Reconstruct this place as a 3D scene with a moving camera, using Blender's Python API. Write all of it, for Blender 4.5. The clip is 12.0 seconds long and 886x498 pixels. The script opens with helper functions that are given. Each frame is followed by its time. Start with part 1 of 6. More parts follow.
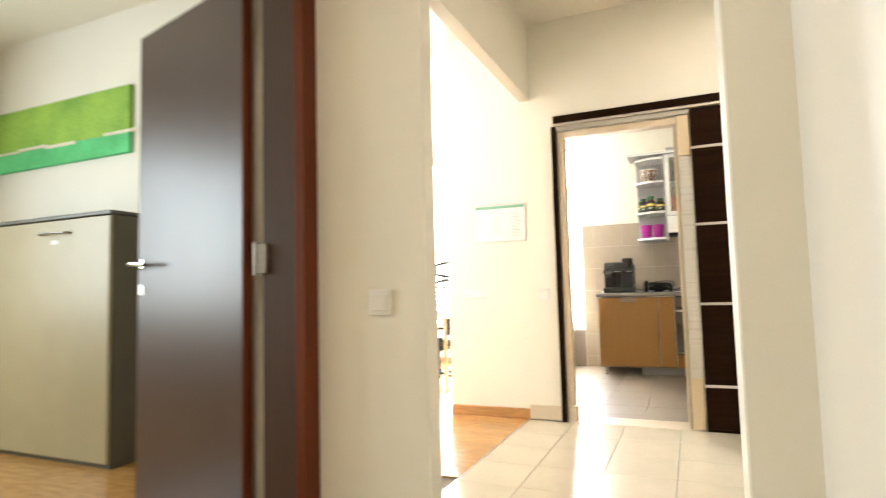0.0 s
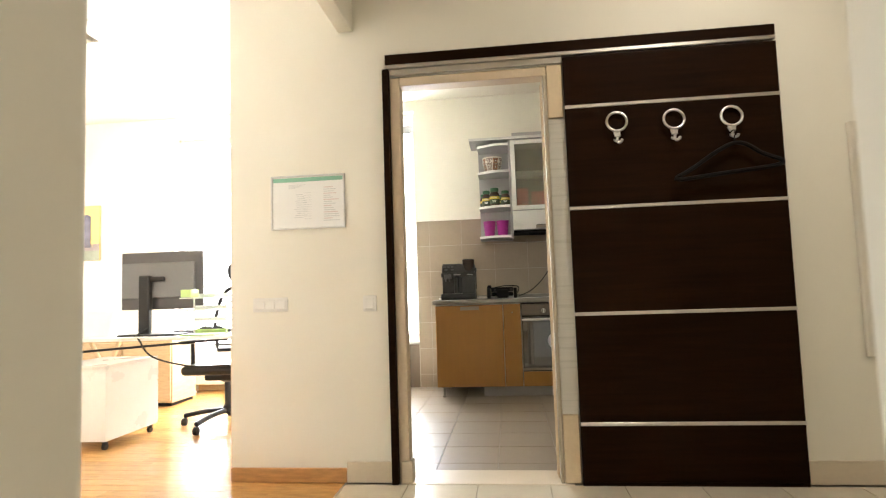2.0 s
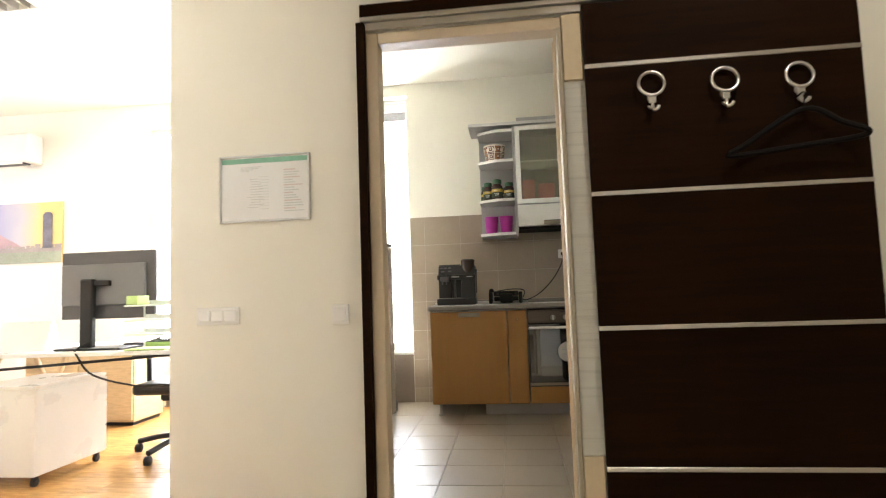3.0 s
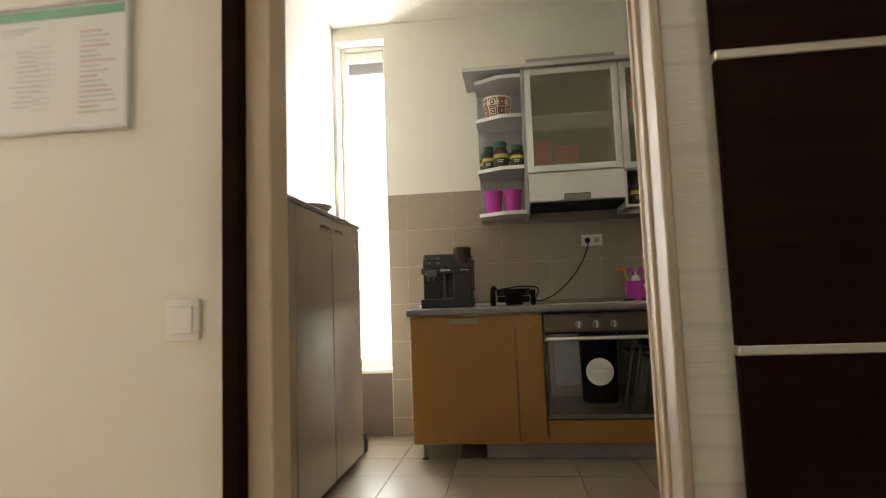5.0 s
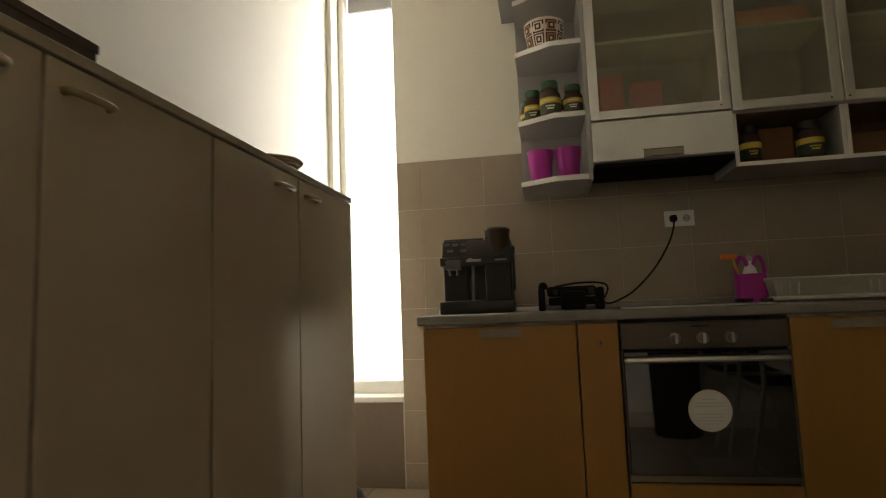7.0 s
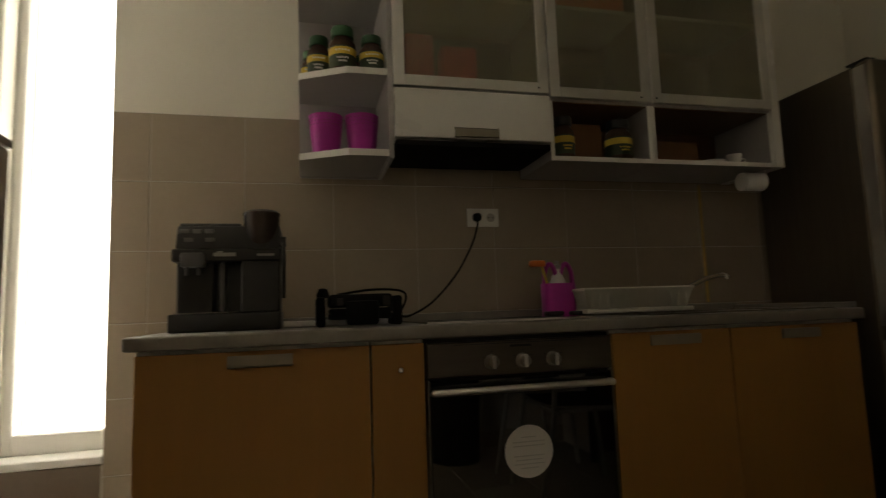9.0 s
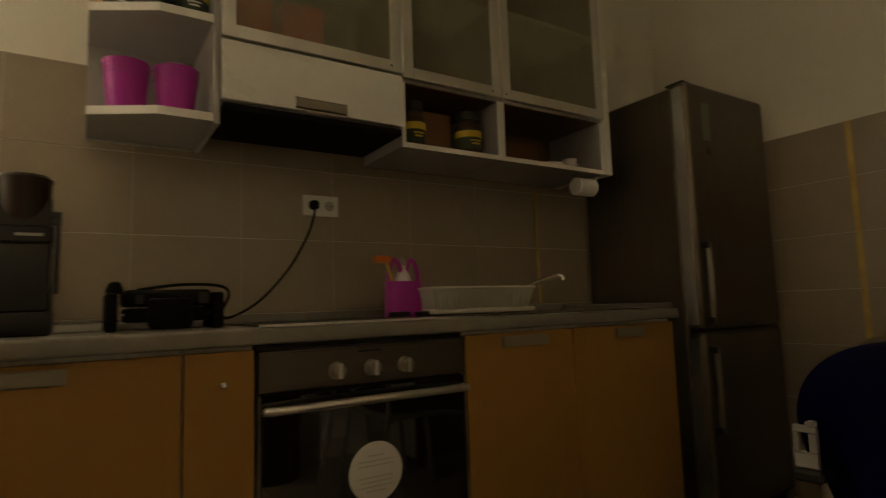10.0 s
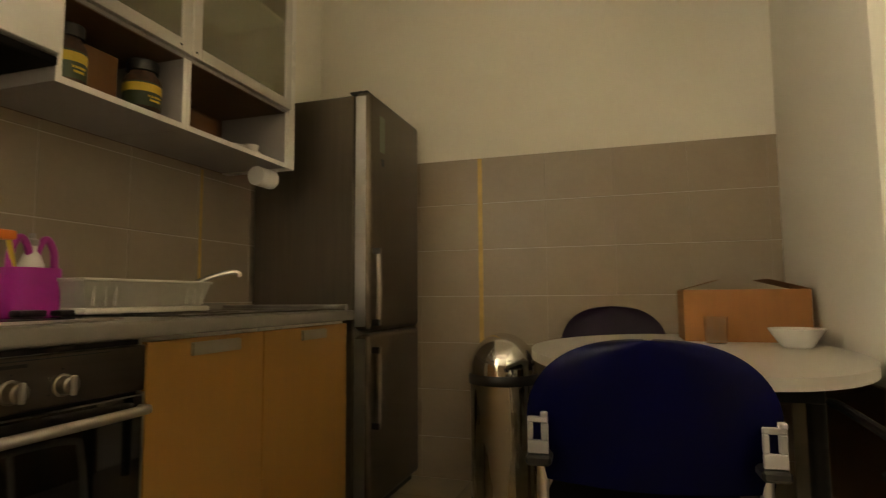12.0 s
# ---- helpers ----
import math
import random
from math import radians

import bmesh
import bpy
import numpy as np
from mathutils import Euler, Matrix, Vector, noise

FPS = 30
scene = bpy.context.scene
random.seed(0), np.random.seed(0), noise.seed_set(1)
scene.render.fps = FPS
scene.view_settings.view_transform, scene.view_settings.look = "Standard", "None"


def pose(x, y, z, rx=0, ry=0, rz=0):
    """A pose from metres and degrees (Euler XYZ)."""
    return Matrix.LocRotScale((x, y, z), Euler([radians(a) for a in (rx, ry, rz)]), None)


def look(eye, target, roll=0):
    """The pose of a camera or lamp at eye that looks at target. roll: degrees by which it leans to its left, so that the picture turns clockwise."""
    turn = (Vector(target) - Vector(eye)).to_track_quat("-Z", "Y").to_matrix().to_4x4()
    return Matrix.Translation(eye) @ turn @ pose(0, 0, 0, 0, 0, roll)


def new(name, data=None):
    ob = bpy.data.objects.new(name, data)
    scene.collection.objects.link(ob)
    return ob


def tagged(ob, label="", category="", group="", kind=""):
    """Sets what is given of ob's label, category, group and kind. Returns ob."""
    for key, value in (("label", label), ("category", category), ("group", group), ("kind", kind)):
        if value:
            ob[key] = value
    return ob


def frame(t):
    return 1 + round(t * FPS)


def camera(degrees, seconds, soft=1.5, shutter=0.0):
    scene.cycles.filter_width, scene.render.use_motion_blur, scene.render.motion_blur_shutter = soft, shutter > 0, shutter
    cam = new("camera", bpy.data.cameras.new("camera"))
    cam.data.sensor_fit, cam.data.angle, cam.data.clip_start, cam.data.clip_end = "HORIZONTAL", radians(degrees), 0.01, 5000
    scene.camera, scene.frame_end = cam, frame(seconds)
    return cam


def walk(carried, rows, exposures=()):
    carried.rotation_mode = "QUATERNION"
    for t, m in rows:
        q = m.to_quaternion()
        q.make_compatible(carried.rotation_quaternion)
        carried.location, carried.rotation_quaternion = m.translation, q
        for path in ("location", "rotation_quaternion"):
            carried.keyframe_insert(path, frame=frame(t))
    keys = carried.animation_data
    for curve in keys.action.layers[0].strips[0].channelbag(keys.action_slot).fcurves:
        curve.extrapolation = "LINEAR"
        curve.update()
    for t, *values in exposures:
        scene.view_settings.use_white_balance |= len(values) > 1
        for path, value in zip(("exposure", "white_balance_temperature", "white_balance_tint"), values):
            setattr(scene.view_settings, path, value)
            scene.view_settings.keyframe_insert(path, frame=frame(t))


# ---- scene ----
cam = camera(76.0, 12.0, soft=1.15, shutter=0.5)
PATH = [
    (0, (0.718, -0.302, 0.99), (-0.08, 1.526, 1.134), -1.5),
    (0.5, (0.606, 0.059, 0.977), (0.049, 1.974, 1.124), -1.8),
    (1, (0.518, 0.34, 0.975), (0.128, 2.296, 1.121), -1.8),
    (1.5, (0.425, 0.638, 0.973), (0.192, 2.618, 1.125), -1.7),
    (2, (0.434, 0.969, 0.987), (0.208, 2.95, 1.137), -1.9),
    (2.5, (0.441, 1.263, 0.995), (0.203, 3.243, 1.148), -2.1),
    (3, (0.424, 1.586, 1.014), (0.187, 3.566, 1.168), -2.0),
    (4.8, (0.38, 2.76, 0.968), (0.138, 4.738, 1.143), -2.1),
    (5, (0.372, 2.853, 0.96), (0.13, 4.83, 1.137), -2.1),
    (5.5, (0.365, 3.173, 0.947), (0.102, 5.148, 1.132), -2.3),
    (6, (0.32, 3.433, 0.924), (0.003, 5.398, 1.123), -2.2),
    (6.5, (0.274, 3.708, 0.93), (-0.075, 5.667, 1.136), -2.1),
    (6.7, (0.255, 3.795, 0.936), (-0.1, 5.753, 1.139), -2.2),
    (8.3, (0.295, 4.457, 0.944), (0.216, 6.444, 1.161), -1.9),
    (8.5, (0.274, 4.5, 0.942), (0.358, 6.486, 1.162), -1.8),
    (9, (0.179, 4.605, 0.948), (0.655, 6.536, 1.161), -2.0),
    (9.5, (0.158, 4.728, 0.93), (0.889, 6.576, 1.144), -2.0),
    (10, (0.163, 4.864, 0.946), (1.239, 6.539, 1.142), -1.9),
    (10.5, (0.171, 4.968, 0.955), (1.431, 6.509, 1.141), -1.7),
    (11, (0.131, 5.072, 0.956), (1.655, 6.356, 1.134), -1.5),
    (11.5, (0.065, 5.136, 0.963), (1.85, 6.024, 1.129), -0.8),
    (12, (0.08, 5.22, 0.952), (1.977, 5.829, 1.122), -0.4),
]
EXPOSURES = [(0.0, 1.25, 5950, 10), (0.5, 1.0, 6050, 10), (1.0, 0.9, 6250, 10), (1.5, 0.6, 6200, 10), (2.5, 0.4, 5850, 10), (3.2, 0.1, 5850, 10),
             (5.0, -0.3, 6200, 10), (6.0, -0.75, 6750, 10), (6.5, -0.95, 6900, 10), (8.5, -1.75, 6950, 10), (9.5, -1.75, 7050, 10), (10.0, -1.42, 9100, 10),
             (10.5, -0.95, 9000, 10), (12.0, 0.0, 8400, 10)]
walk(cam, [(t, look(eye, target, roll)) for t, eye, target, roll in PATH], EXPOSURES)

# ---- world and lights ----
world = bpy.data.worlds.new("sky")
scene.world = world
world.use_nodes = True
_sky = world.node_tree.nodes.new("ShaderNodeTexSky")
_sky.sky_type = "NISHITA"
_sky.sun_disc = False
_sky.sun_elevation = radians(38)
_sky.sun_rotation = radians(-40)
world.node_tree.links.new(_sky.outputs["Color"], world.node_tree.nodes["Background"].inputs["Color"])
world.node_tree.nodes["Background"].inputs["Strength"].default_value = 0.12


def area_lamp(name, eye, target, size_x, size_y, watts, colour):
    data = bpy.data.lights.new(name, "AREA")
    data.shape, data.size, data.size_y, data.energy, data.color = "RECTANGLE", size_x, size_y, watts, colour
    ob = new(name, data)
    ob.matrix_world = look(eye, target)
    return ob


DAY = (1.0, 0.97, 0.92)
area_lamp("office_daylight", (-2.1, 7.02, 1.65), (-2.1, 0, 1.2), 2.1, 2.2, 140, DAY)
area_lamp("office_side_daylight", (-6.93, 5.4, 1.6), (0, 5.2, 1.2), 2.4, 2.2, 95, DAY)
area_lamp("kitchen_daylight", (-0.68, 7.10, 1.6), (-0.4, 0, 1.5), 0.32, 2.2, 80, DAY)
area_lamp("side_room_daylight", (-4.42, 0.1, 1.6), (0, 0.3, 1.2), 1.6, 1.4, 42, (0.95, 1.0, 0.93))
# Added warm fill for the pier; no corridor lamp is known.
area_lamp("corridor_fill_light", (0.25, -0.7, 2.99), (0.25, -0.7, 0), 0.3, 0.3, 7.5, (1.0, 0.80, 0.58))
area_lamp("hall_lamp_light", (1.5, 2.95, 2.99), (1.5, 2.95, 0), 0.3, 0.3, 12, (1.0, 0.88, 0.72))

# ---- materials ----


def material(name, colour, rough=0.5, metal=0.0, vary=0.08, scale=6.0, bump=0.0, bump_scale=60.0, per_object=0.0, coat=0.0,
             stretch=(1, 1, 1), second=None, spec=0.5, gloss_vary=0.04):
    """A surface with broad stains and fine grain over its base colour."""
    mat = bpy.data.materials.new(name)
    mat.use_nodes = True
    nt = mat.node_tree
    b = nt.nodes["Principled BSDF"]
    b.inputs["Roughness"].default_value = rough
    b.inputs["Metallic"].default_value = metal
    b.inputs["Coat Weight"].default_value = coat
    b.inputs["Specular IOR Level"].default_value = spec
    tc = nt.nodes.new("ShaderNodeTexCoord")
    mp = nt.nodes.new("ShaderNodeMapping")
    mp.inputs["Scale"].default_value = stretch
    nt.links.new(tc.outputs["Object"], mp.inputs["Vector"])
    broad = nt.nodes.new("ShaderNodeTexNoise")
    broad.inputs["Scale"].default_value, broad.inputs["Detail"].default_value = scale, 5
    fine = nt.nodes.new("ShaderNodeTexNoise")
    fine.inputs["Scale"].default_value, fine.inputs["Detail"].default_value = bump_scale, 3
    for n in (broad, fine):
        nt.links.new(mp.outputs["Vector"], n.inputs["Vector"])
    add = nt.nodes.new("ShaderNodeMath")
    add.operation = "MULTIPLY_ADD"
    add.inputs[1].default_value = 0.35
    nt.links.new(fine.outputs["Fac"], add.inputs[0])
    nt.links.new(broad.outputs["Fac"], add.inputs[2])
    ramp = nt.nodes.new("ShaderNodeValToRGB")
    lo = [max(0.0, c * (1 - vary)) for c in colour] if second is None else second
    hi = [min(1.0, c * (1 + vary)) for c in colour]
    ramp.color_ramp.elements[0].position, ramp.color_ramp.elements[1].position = 0.45, 0.9
    ramp.color_ramp.elements[0].color = (*lo, 1)
    ramp.color_ramp.elements[1].color = (*hi, 1)
    nt.links.new(add.outputs[0], ramp.inputs["Fac"])
    out = ramp.outputs["Color"]
    if per_object:
        info = nt.nodes.new("ShaderNodeObjectInfo")
        mul = nt.nodes.new("ShaderNodeMath")
        mul.operation = "MULTIPLY_ADD"
        mul.inputs[1].default_value, mul.inputs[2].default_value = per_object, 1 - per_object / 2
        nt.links.new(info.outputs["Random"], mul.inputs[0])
        hsv = nt.nodes.new("ShaderNodeHueSaturation")
        nt.links.new(mul.outputs[0], hsv.inputs["Value"])
        nt.links.new(out, hsv.inputs["Color"])
        out = hsv.outputs["Color"]
    nt.links.new(out, b.inputs["Base Color"])
    rr = nt.nodes.new("ShaderNodeMapRange")
    rr.inputs["To Min"].default_value, rr.inputs["To Max"].default_value = max(0.02, rough - gloss_vary), min(1, rough + gloss_vary)
    nt.links.new(broad.outputs["Fac"], rr.inputs["Value"])
    nt.links.new(rr.outputs["Result"], b.inputs["Roughness"])
    if bump:
        bp = nt.nodes.new("ShaderNodeBump")
        bp.inputs["Strength"].default_value, bp.inputs["Distance"].default_value = bump, 0.002
        nt.links.new(fine.outputs["Fac"], bp.inputs["Height"])
        nt.links.new(bp.outputs["Normal"], b.inputs["Normal"])
    return mat


def glass_material(name, colour, rough, alpha_mix=0.0):
    mat = bpy.data.materials.new(name)
    mat.use_nodes = True
    b = mat.node_tree.nodes["Principled BSDF"]
    b.inputs["Base Color"].default_value = (*colour, 1)
    b.inputs["Roughness"].default_value = rough
    b.inputs["Transmission Weight"].default_value = 1.0
    b.inputs["IOR"].default_value = 1.45
    return mat


def glow(name, colour, strength):
    mat = bpy.data.materials.new(name)
    mat.use_nodes = True
    nt = mat.node_tree
    em = nt.nodes.new("ShaderNodeEmission")
    em.inputs["Color"].default_value, em.inputs["Strength"].default_value = (*colour, 1), strength
    nt.links.new(em.outputs[0], nt.nodes["Material Output"].inputs["Surface"])
    return mat


PLASTER = material("cream_plaster", (0.80, 0.762, 0.655), 0.75, vary=0.03, scale=1.5, bump=0.12, bump_scale=180)
PLASTER_W = material("white_plaster", (0.82, 0.79, 0.72), 0.75, vary=0.03, scale=1.5, bump=0.12, bump_scale=180)
CEILING = material("ceiling_paint", (0.82, 0.77, 0.66), 0.85, vary=0.03, scale=1.5, bump=0.1, bump_scale=150)
WENGE = material("dark_wenge_board", (0.0135, 0.0055, 0.0018), 0.62, spec=0.04, vary=0.3, scale=3, bump=0.06, bump_scale=90, stretch=(1.0, 6.0, 14.0))
DOORWOOD = material("dark_door_veneer", (0.060, 0.033, 0.024), 0.34, spec=0.4, vary=0.08, scale=3, bump=0.05, bump_scale=70, stretch=(9.0, 9.0, 0.8))
REDWOOD = material("red_brown_door_frame", (0.125, 0.029, 0.007), 0.5, spec=0.2, vary=0.2, scale=4, bump=0.05, bump_scale=80, stretch=(10.0, 10.0, 0.8))
ALU = material("satin_aluminium", (0.62, 0.60, 0.57), 0.32, 1.0, vary=0.06, scale=4, bump=0.03, bump_scale=200)
CHROME = material("polished_chrome", (0.75, 0.74, 0.72), 0.10, 1.0, vary=0.04)
STEEL = material("brushed_steel", (0.27, 0.245, 0.21), 0.33, 1.0, vary=0.08, scale=3, bump=0.05, bump_scale=120, stretch=(1, 1, 18))
FRIDGE = material("fridge_steel", (0.155, 0.127, 0.094), 0.36, 0.80, vary=0.08, scale=3, bump=0.03, bump_scale=120, stretch=(14, 14, 1))
BEIGE = material("beige_door_trim", (0.62, 0.50, 0.33), 0.5, vary=0.08, scale=4, bump=0.05)
JAMB = material("jamb_lining", (0.58, 0.465, 0.325), 0.5, vary=0.07, scale=4, bump=0.05)
BEECH = material("beech_laminate_front", (0.36, 0.182, 0.046), 0.45, spec=0.35, vary=0.035, scale=3, bump=0.02, bump_scale=80, stretch=(10, 10, 0.8))
GREYLAM = material("light_grey_laminate", (0.36, 0.296, 0.216), 0.24, vary=0.02, scale=2, bump=0.01, gloss_vary=0.01)
GREYEDGE = material("grey_brown_edge", (0.27, 0.225, 0.17), 0.45, vary=0.08)
WORKTOP = material("grey_worktop_laminate", (0.23, 0.21, 0.18), 0.36, vary=0.10, scale=18, bump=0.05, bump_scale=200)
WHITELAC = material("white_lacquer", (0.80, 0.78, 0.73), 0.28, vary=0.03, scale=3)
SILVERLAM = material("silver_grey_laminate", (0.37, 0.345, 0.33), 0.40, vary=0.05, scale=3)
TILE = material("greige_wall_tile", (0.325, 0.262, 0.190), 0.32, vary=0.05, scale=5, bump=0.03, bump_scale=40, per_object=0.03)
GROUT = material("pale_tile_grout", (0.50, 0.45, 0.37), 0.8, vary=0.08, scale=20, bump=0.1)
FLOORTILE = material("cream_floor_tile", (0.66, 0.59, 0.46), 0.16, vary=0.06, scale=4, bump=0.03, bump_scale=30, per_object=0.05)
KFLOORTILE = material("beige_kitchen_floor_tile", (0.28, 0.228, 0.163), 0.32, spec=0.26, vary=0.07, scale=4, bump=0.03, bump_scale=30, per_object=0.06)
FGROUT = material("floor_grout", (0.40, 0.355, 0.285), 0.85, vary=0.1, scale=20)
PARQUET = material("oak_parquet", (0.50, 0.27, 0.085), 0.20, vary=0.25, scale=4, bump=0.04, bump_scale=60, per_object=0.30, stretch=(2, 8, 1))
SKIRTWOOD = material("oak_skirting", (0.48, 0.25, 0.085), 0.35, vary=0.2, scale=5, stretch=(2, 12, 12))
SKIRTTILE = material("cream_skirting_tile", (0.64, 0.55, 0.42), 0.3, vary=0.06, scale=6)
BLACK = material("black_plastic", (0.012, 0.011, 0.010), 0.38, vary=0.2, scale=10)
DARKGREY = material("dark_grey_plastic", (0.022, 0.019, 0.016), 0.40, spec=0.3, vary=0.15, scale=10)
MONGREY = material("monitor_grey_plastic", (0.085, 0.078, 0.074), 0.45, vary=0.1, scale=6)
BLACKGLASS = material("black_oven_glass", (0.006, 0.005, 0.004), 0.045, spec=0.3, vary=0.1, scale=3)
WHITEPL = material("white_plastic", (0.78, 0.76, 0.71), 0.35, vary=0.03, scale=6)
MAGENTA = material("magenta_plastic", (0.44, 0.022, 0.31), 0.32, vary=0.07, scale=8)
ORANGE = material("orange_plastic", (0.80, 0.20, 0.02), 0.4, vary=0.1)
BLUE = material("dark_blue_plastic", (0.0018, 0.0022, 0.040), 0.36, spec=0.16, vary=0.12, scale=5, bump=0.04, bump_scale=150)
PURPLE = material("dark_violet_plastic", (0.024, 0.006, 0.034), 0.33, spec=0.3, vary=0.12, scale=5)
CARD = material("brown_cardboard", (0.34, 0.145, 0.046), 0.85, vary=0.08, scale=6, bump=0.08, bump_scale=90, stretch=(1, 6, 1))
TABLETOP = material("light_grey_table_laminate", (0.58, 0.54, 0.47), 0.34, vary=0.04, scale=4)
CERAMIC = material("white_ceramic", (0.80, 0.78, 0.73), 0.15, vary=0.03)
COFFEE = material("ground_coffee", (0.05, 0.022, 0.010), 0.8, vary=0.3, scale=60)
GREENLID = material("dark_green_lid", (0.018, 0.085, 0.026), 0.35, vary=0.1)
JARLABEL = material("black_jar_label", (0.030, 0.045, 0.018), 0.5, vary=0.1)
GOLD = material("yellow_label_band", (0.62, 0.44, 0.05), 0.45, vary=0.08)
POTBROWN = material("brown_glaze", (0.095, 0.032, 0.020), 0.3, vary=0.15)
POTTAN = material("tan_glaze", (0.42, 0.20, 0.08), 0.3, vary=0.1)
POTCREAM = material("cream_glaze", (0.74, 0.66, 0.56), 0.3, vary=0.05)
YELLOWTAPE = material("yellowed_joint_filler", (0.52, 0.34, 0.10), 0.5, vary=0.25, scale=8)
RED = material("red_paper", (0.62, 0.05, 0.03), 0.6, vary=0.1)
GREENP = material("lime_green_plastic", (0.50, 0.66, 0.22), 0.4, vary=0.1)
PAPER = material("white_paper", (0.80, 0.79, 0.76), 0.8, vary=0.02)
# Both prints paled towards white: bright light on the notice put into colour.
INK = material("grey_print", (0.62, 0.62, 0.60), 0.8, vary=0.1)
REDINK = material("glare_paled_red_print", (0.66, 0.55, 0.52), 0.8, vary=0.1)
MINT = material("sage_green_print", (0.25, 0.48, 0.34), 0.7, vary=0.05)
CANVAS_G = material("lime_green_canvas", (0.30, 0.46, 0.07), 0.8, vary=0.3, scale=2.5, second=(0.16, 0.33, 0.05), bump=0.1)
CANVAS_T = material("sea_green_canvas", (0.12, 0.50, 0.20), 0.8, vary=0.3, scale=3, second=(0.07, 0.36, 0.12), bump=0.1)
OLIVE = material("olive_beige_cabinet", (0.34, 0.29, 0.17), 0.4, vary=0.06, scale=3)
# The front's olive at a quarter strength: shade put into the colour.
OLIVESHADE = material("shaded_olive_cabinet_side", (0.085, 0.075, 0.05), 0.45, vary=0.08, scale=3)
WICKER = material("wicker", (0.24, 0.17, 0.09), 0.7, vary=0.3, scale=30, bump=0.3, bump_scale=120, stretch=(1, 1, 5))
DARKBOX = material("dark_brown_box_board", (0.055, 0.032, 0.024), 0.6, vary=0.15)
WHITEWOOD = material("pale_wood", (0.60, 0.45, 0.26), 0.5, vary=0.12, stretch=(2, 2, 10))
PRINTGREEN = material("print_green", (0.29, 0.32, 0.24), 0.6, vary=0.25, scale=4)
PRINTBROWN = material("print_brown", (0.33, 0.28, 0.26), 0.6, vary=0.25, scale=4)
FROSTED = glass_material("frosted_cabinet_glass", (0.76, 0.73, 0.54), 0.21)
FROSTED.node_tree.nodes["Principled BSDF"].inputs["Transmission Weight"].default_value = 0.85
CLEAR = glass_material("clear_glass", (0.97, 0.98, 0.97), 0.0)
RIBBED = material("ribbed_silver_glass", (0.56, 0.54, 0.48), 0.28, vary=0.06, scale=3, bump=0.6, bump_scale=40, stretch=(0.3, 0.3, 14))
STILETAN = material("tan_door_stile", (0.36, 0.255, 0.155), 0.5, vary=0.08, scale=4, bump=0.04)
STILEMETAL = material("satin_champagne_metal", (0.40, 0.345, 0.255), 0.55, 0.35, vary=0.06, scale=3, stretch=(8, 8, 0.6))
MIRFRAME = material("pale_cream_mirror_frame", (0.66, 0.61, 0.51), 0.4, vary=0.05, scale=4)
NICKEL = material("warm_nickel", (0.30, 0.24, 0.15), 0.5, 1.0, vary=0.06)
MATBLACK = material("matt_black_plastic", (0.005, 0.004, 0.0035), 0.7, vary=0.2, spec=0.15)
DARKBEECH = material("dark_brown_board", (0.13, 0.060, 0.022), 0.5, vary=0.15, stretch=(8, 8, 1))
OVENSTEEL = material("dark_brushed_steel", (0.135, 0.112, 0.09), 0.36, 1.0, vary=0.08, scale=3, bump=0.05, bump_scale=120, stretch=(1, 1, 18))
OVENGLASS = material("coated_oven_glass", (0.010, 0.008, 0.007), 0.03, spec=0.5, vary=0.1, scale=3, gloss_vary=0.005)
OVENGLASS.node_tree.nodes["Principled BSDF"].inputs["IOR"].default_value = 2.15
BINSTEEL = material("bright_brushed_steel", (0.48, 0.42, 0.33), 0.28, 1.0, vary=0.04, scale=3, bump=0.02, bump_scale=120, stretch=(6, 6, 0.5))
DARKCARD = material("dark_brown_carton", (0.17, 0.078, 0.030), 0.8, vary=0.1, scale=6, bump=0.05)
UNDERBOARD = material("brown_wall_board", (0.17, 0.128, 0.092), 0.5, vary=0.10, scale=3, bump=0.04, bump_scale=60)
HANDLEGREY = material("dull_metal_handle", (0.30, 0.265, 0.205), 0.5, 0.35, vary=0.06)
LABELGREEN = material("faded_green_label", (0.20, 0.24, 0.17), 0.6, vary=0.1)
MIRROR = material("mirror_silver", (0.86, 0.86, 0.84), 0.02, 1.0, vary=0.01)
SKYGLOW = glow("bright_overcast_sky", (1.0, 0.985, 0.95), 14.0)
CLEARPL = material("cloudy_clear_plastic", (0.76, 0.79, 0.70), 0.3)
PRINTPINK = material("print_rose", (0.42, 0.28, 0.30), 0.6, vary=0.2, scale=4)
PRINTGREY = material("print_slate", (0.16, 0.15, 0.19), 0.6, vary=0.3, scale=9)
VIOLETPEN = material("violet_plastic", (0.16, 0.08, 0.60), 0.4)
LAMPGLOW = glow("warm_lamp_diffuser", (1.0, 0.82, 0.58), 6.0)

# ---- building helpers ----
BASE = {}


def thing(name, base, label, category, group="", kind=""):
    """An Empty at the base of a thing; its parts are given in world metres."""
    ob = new(name)
    ob.empty_display_size = 0.1
    ob.location = base
    BASE[ob.name] = Vector(base)
    return tagged(ob, label, category, group, kind)


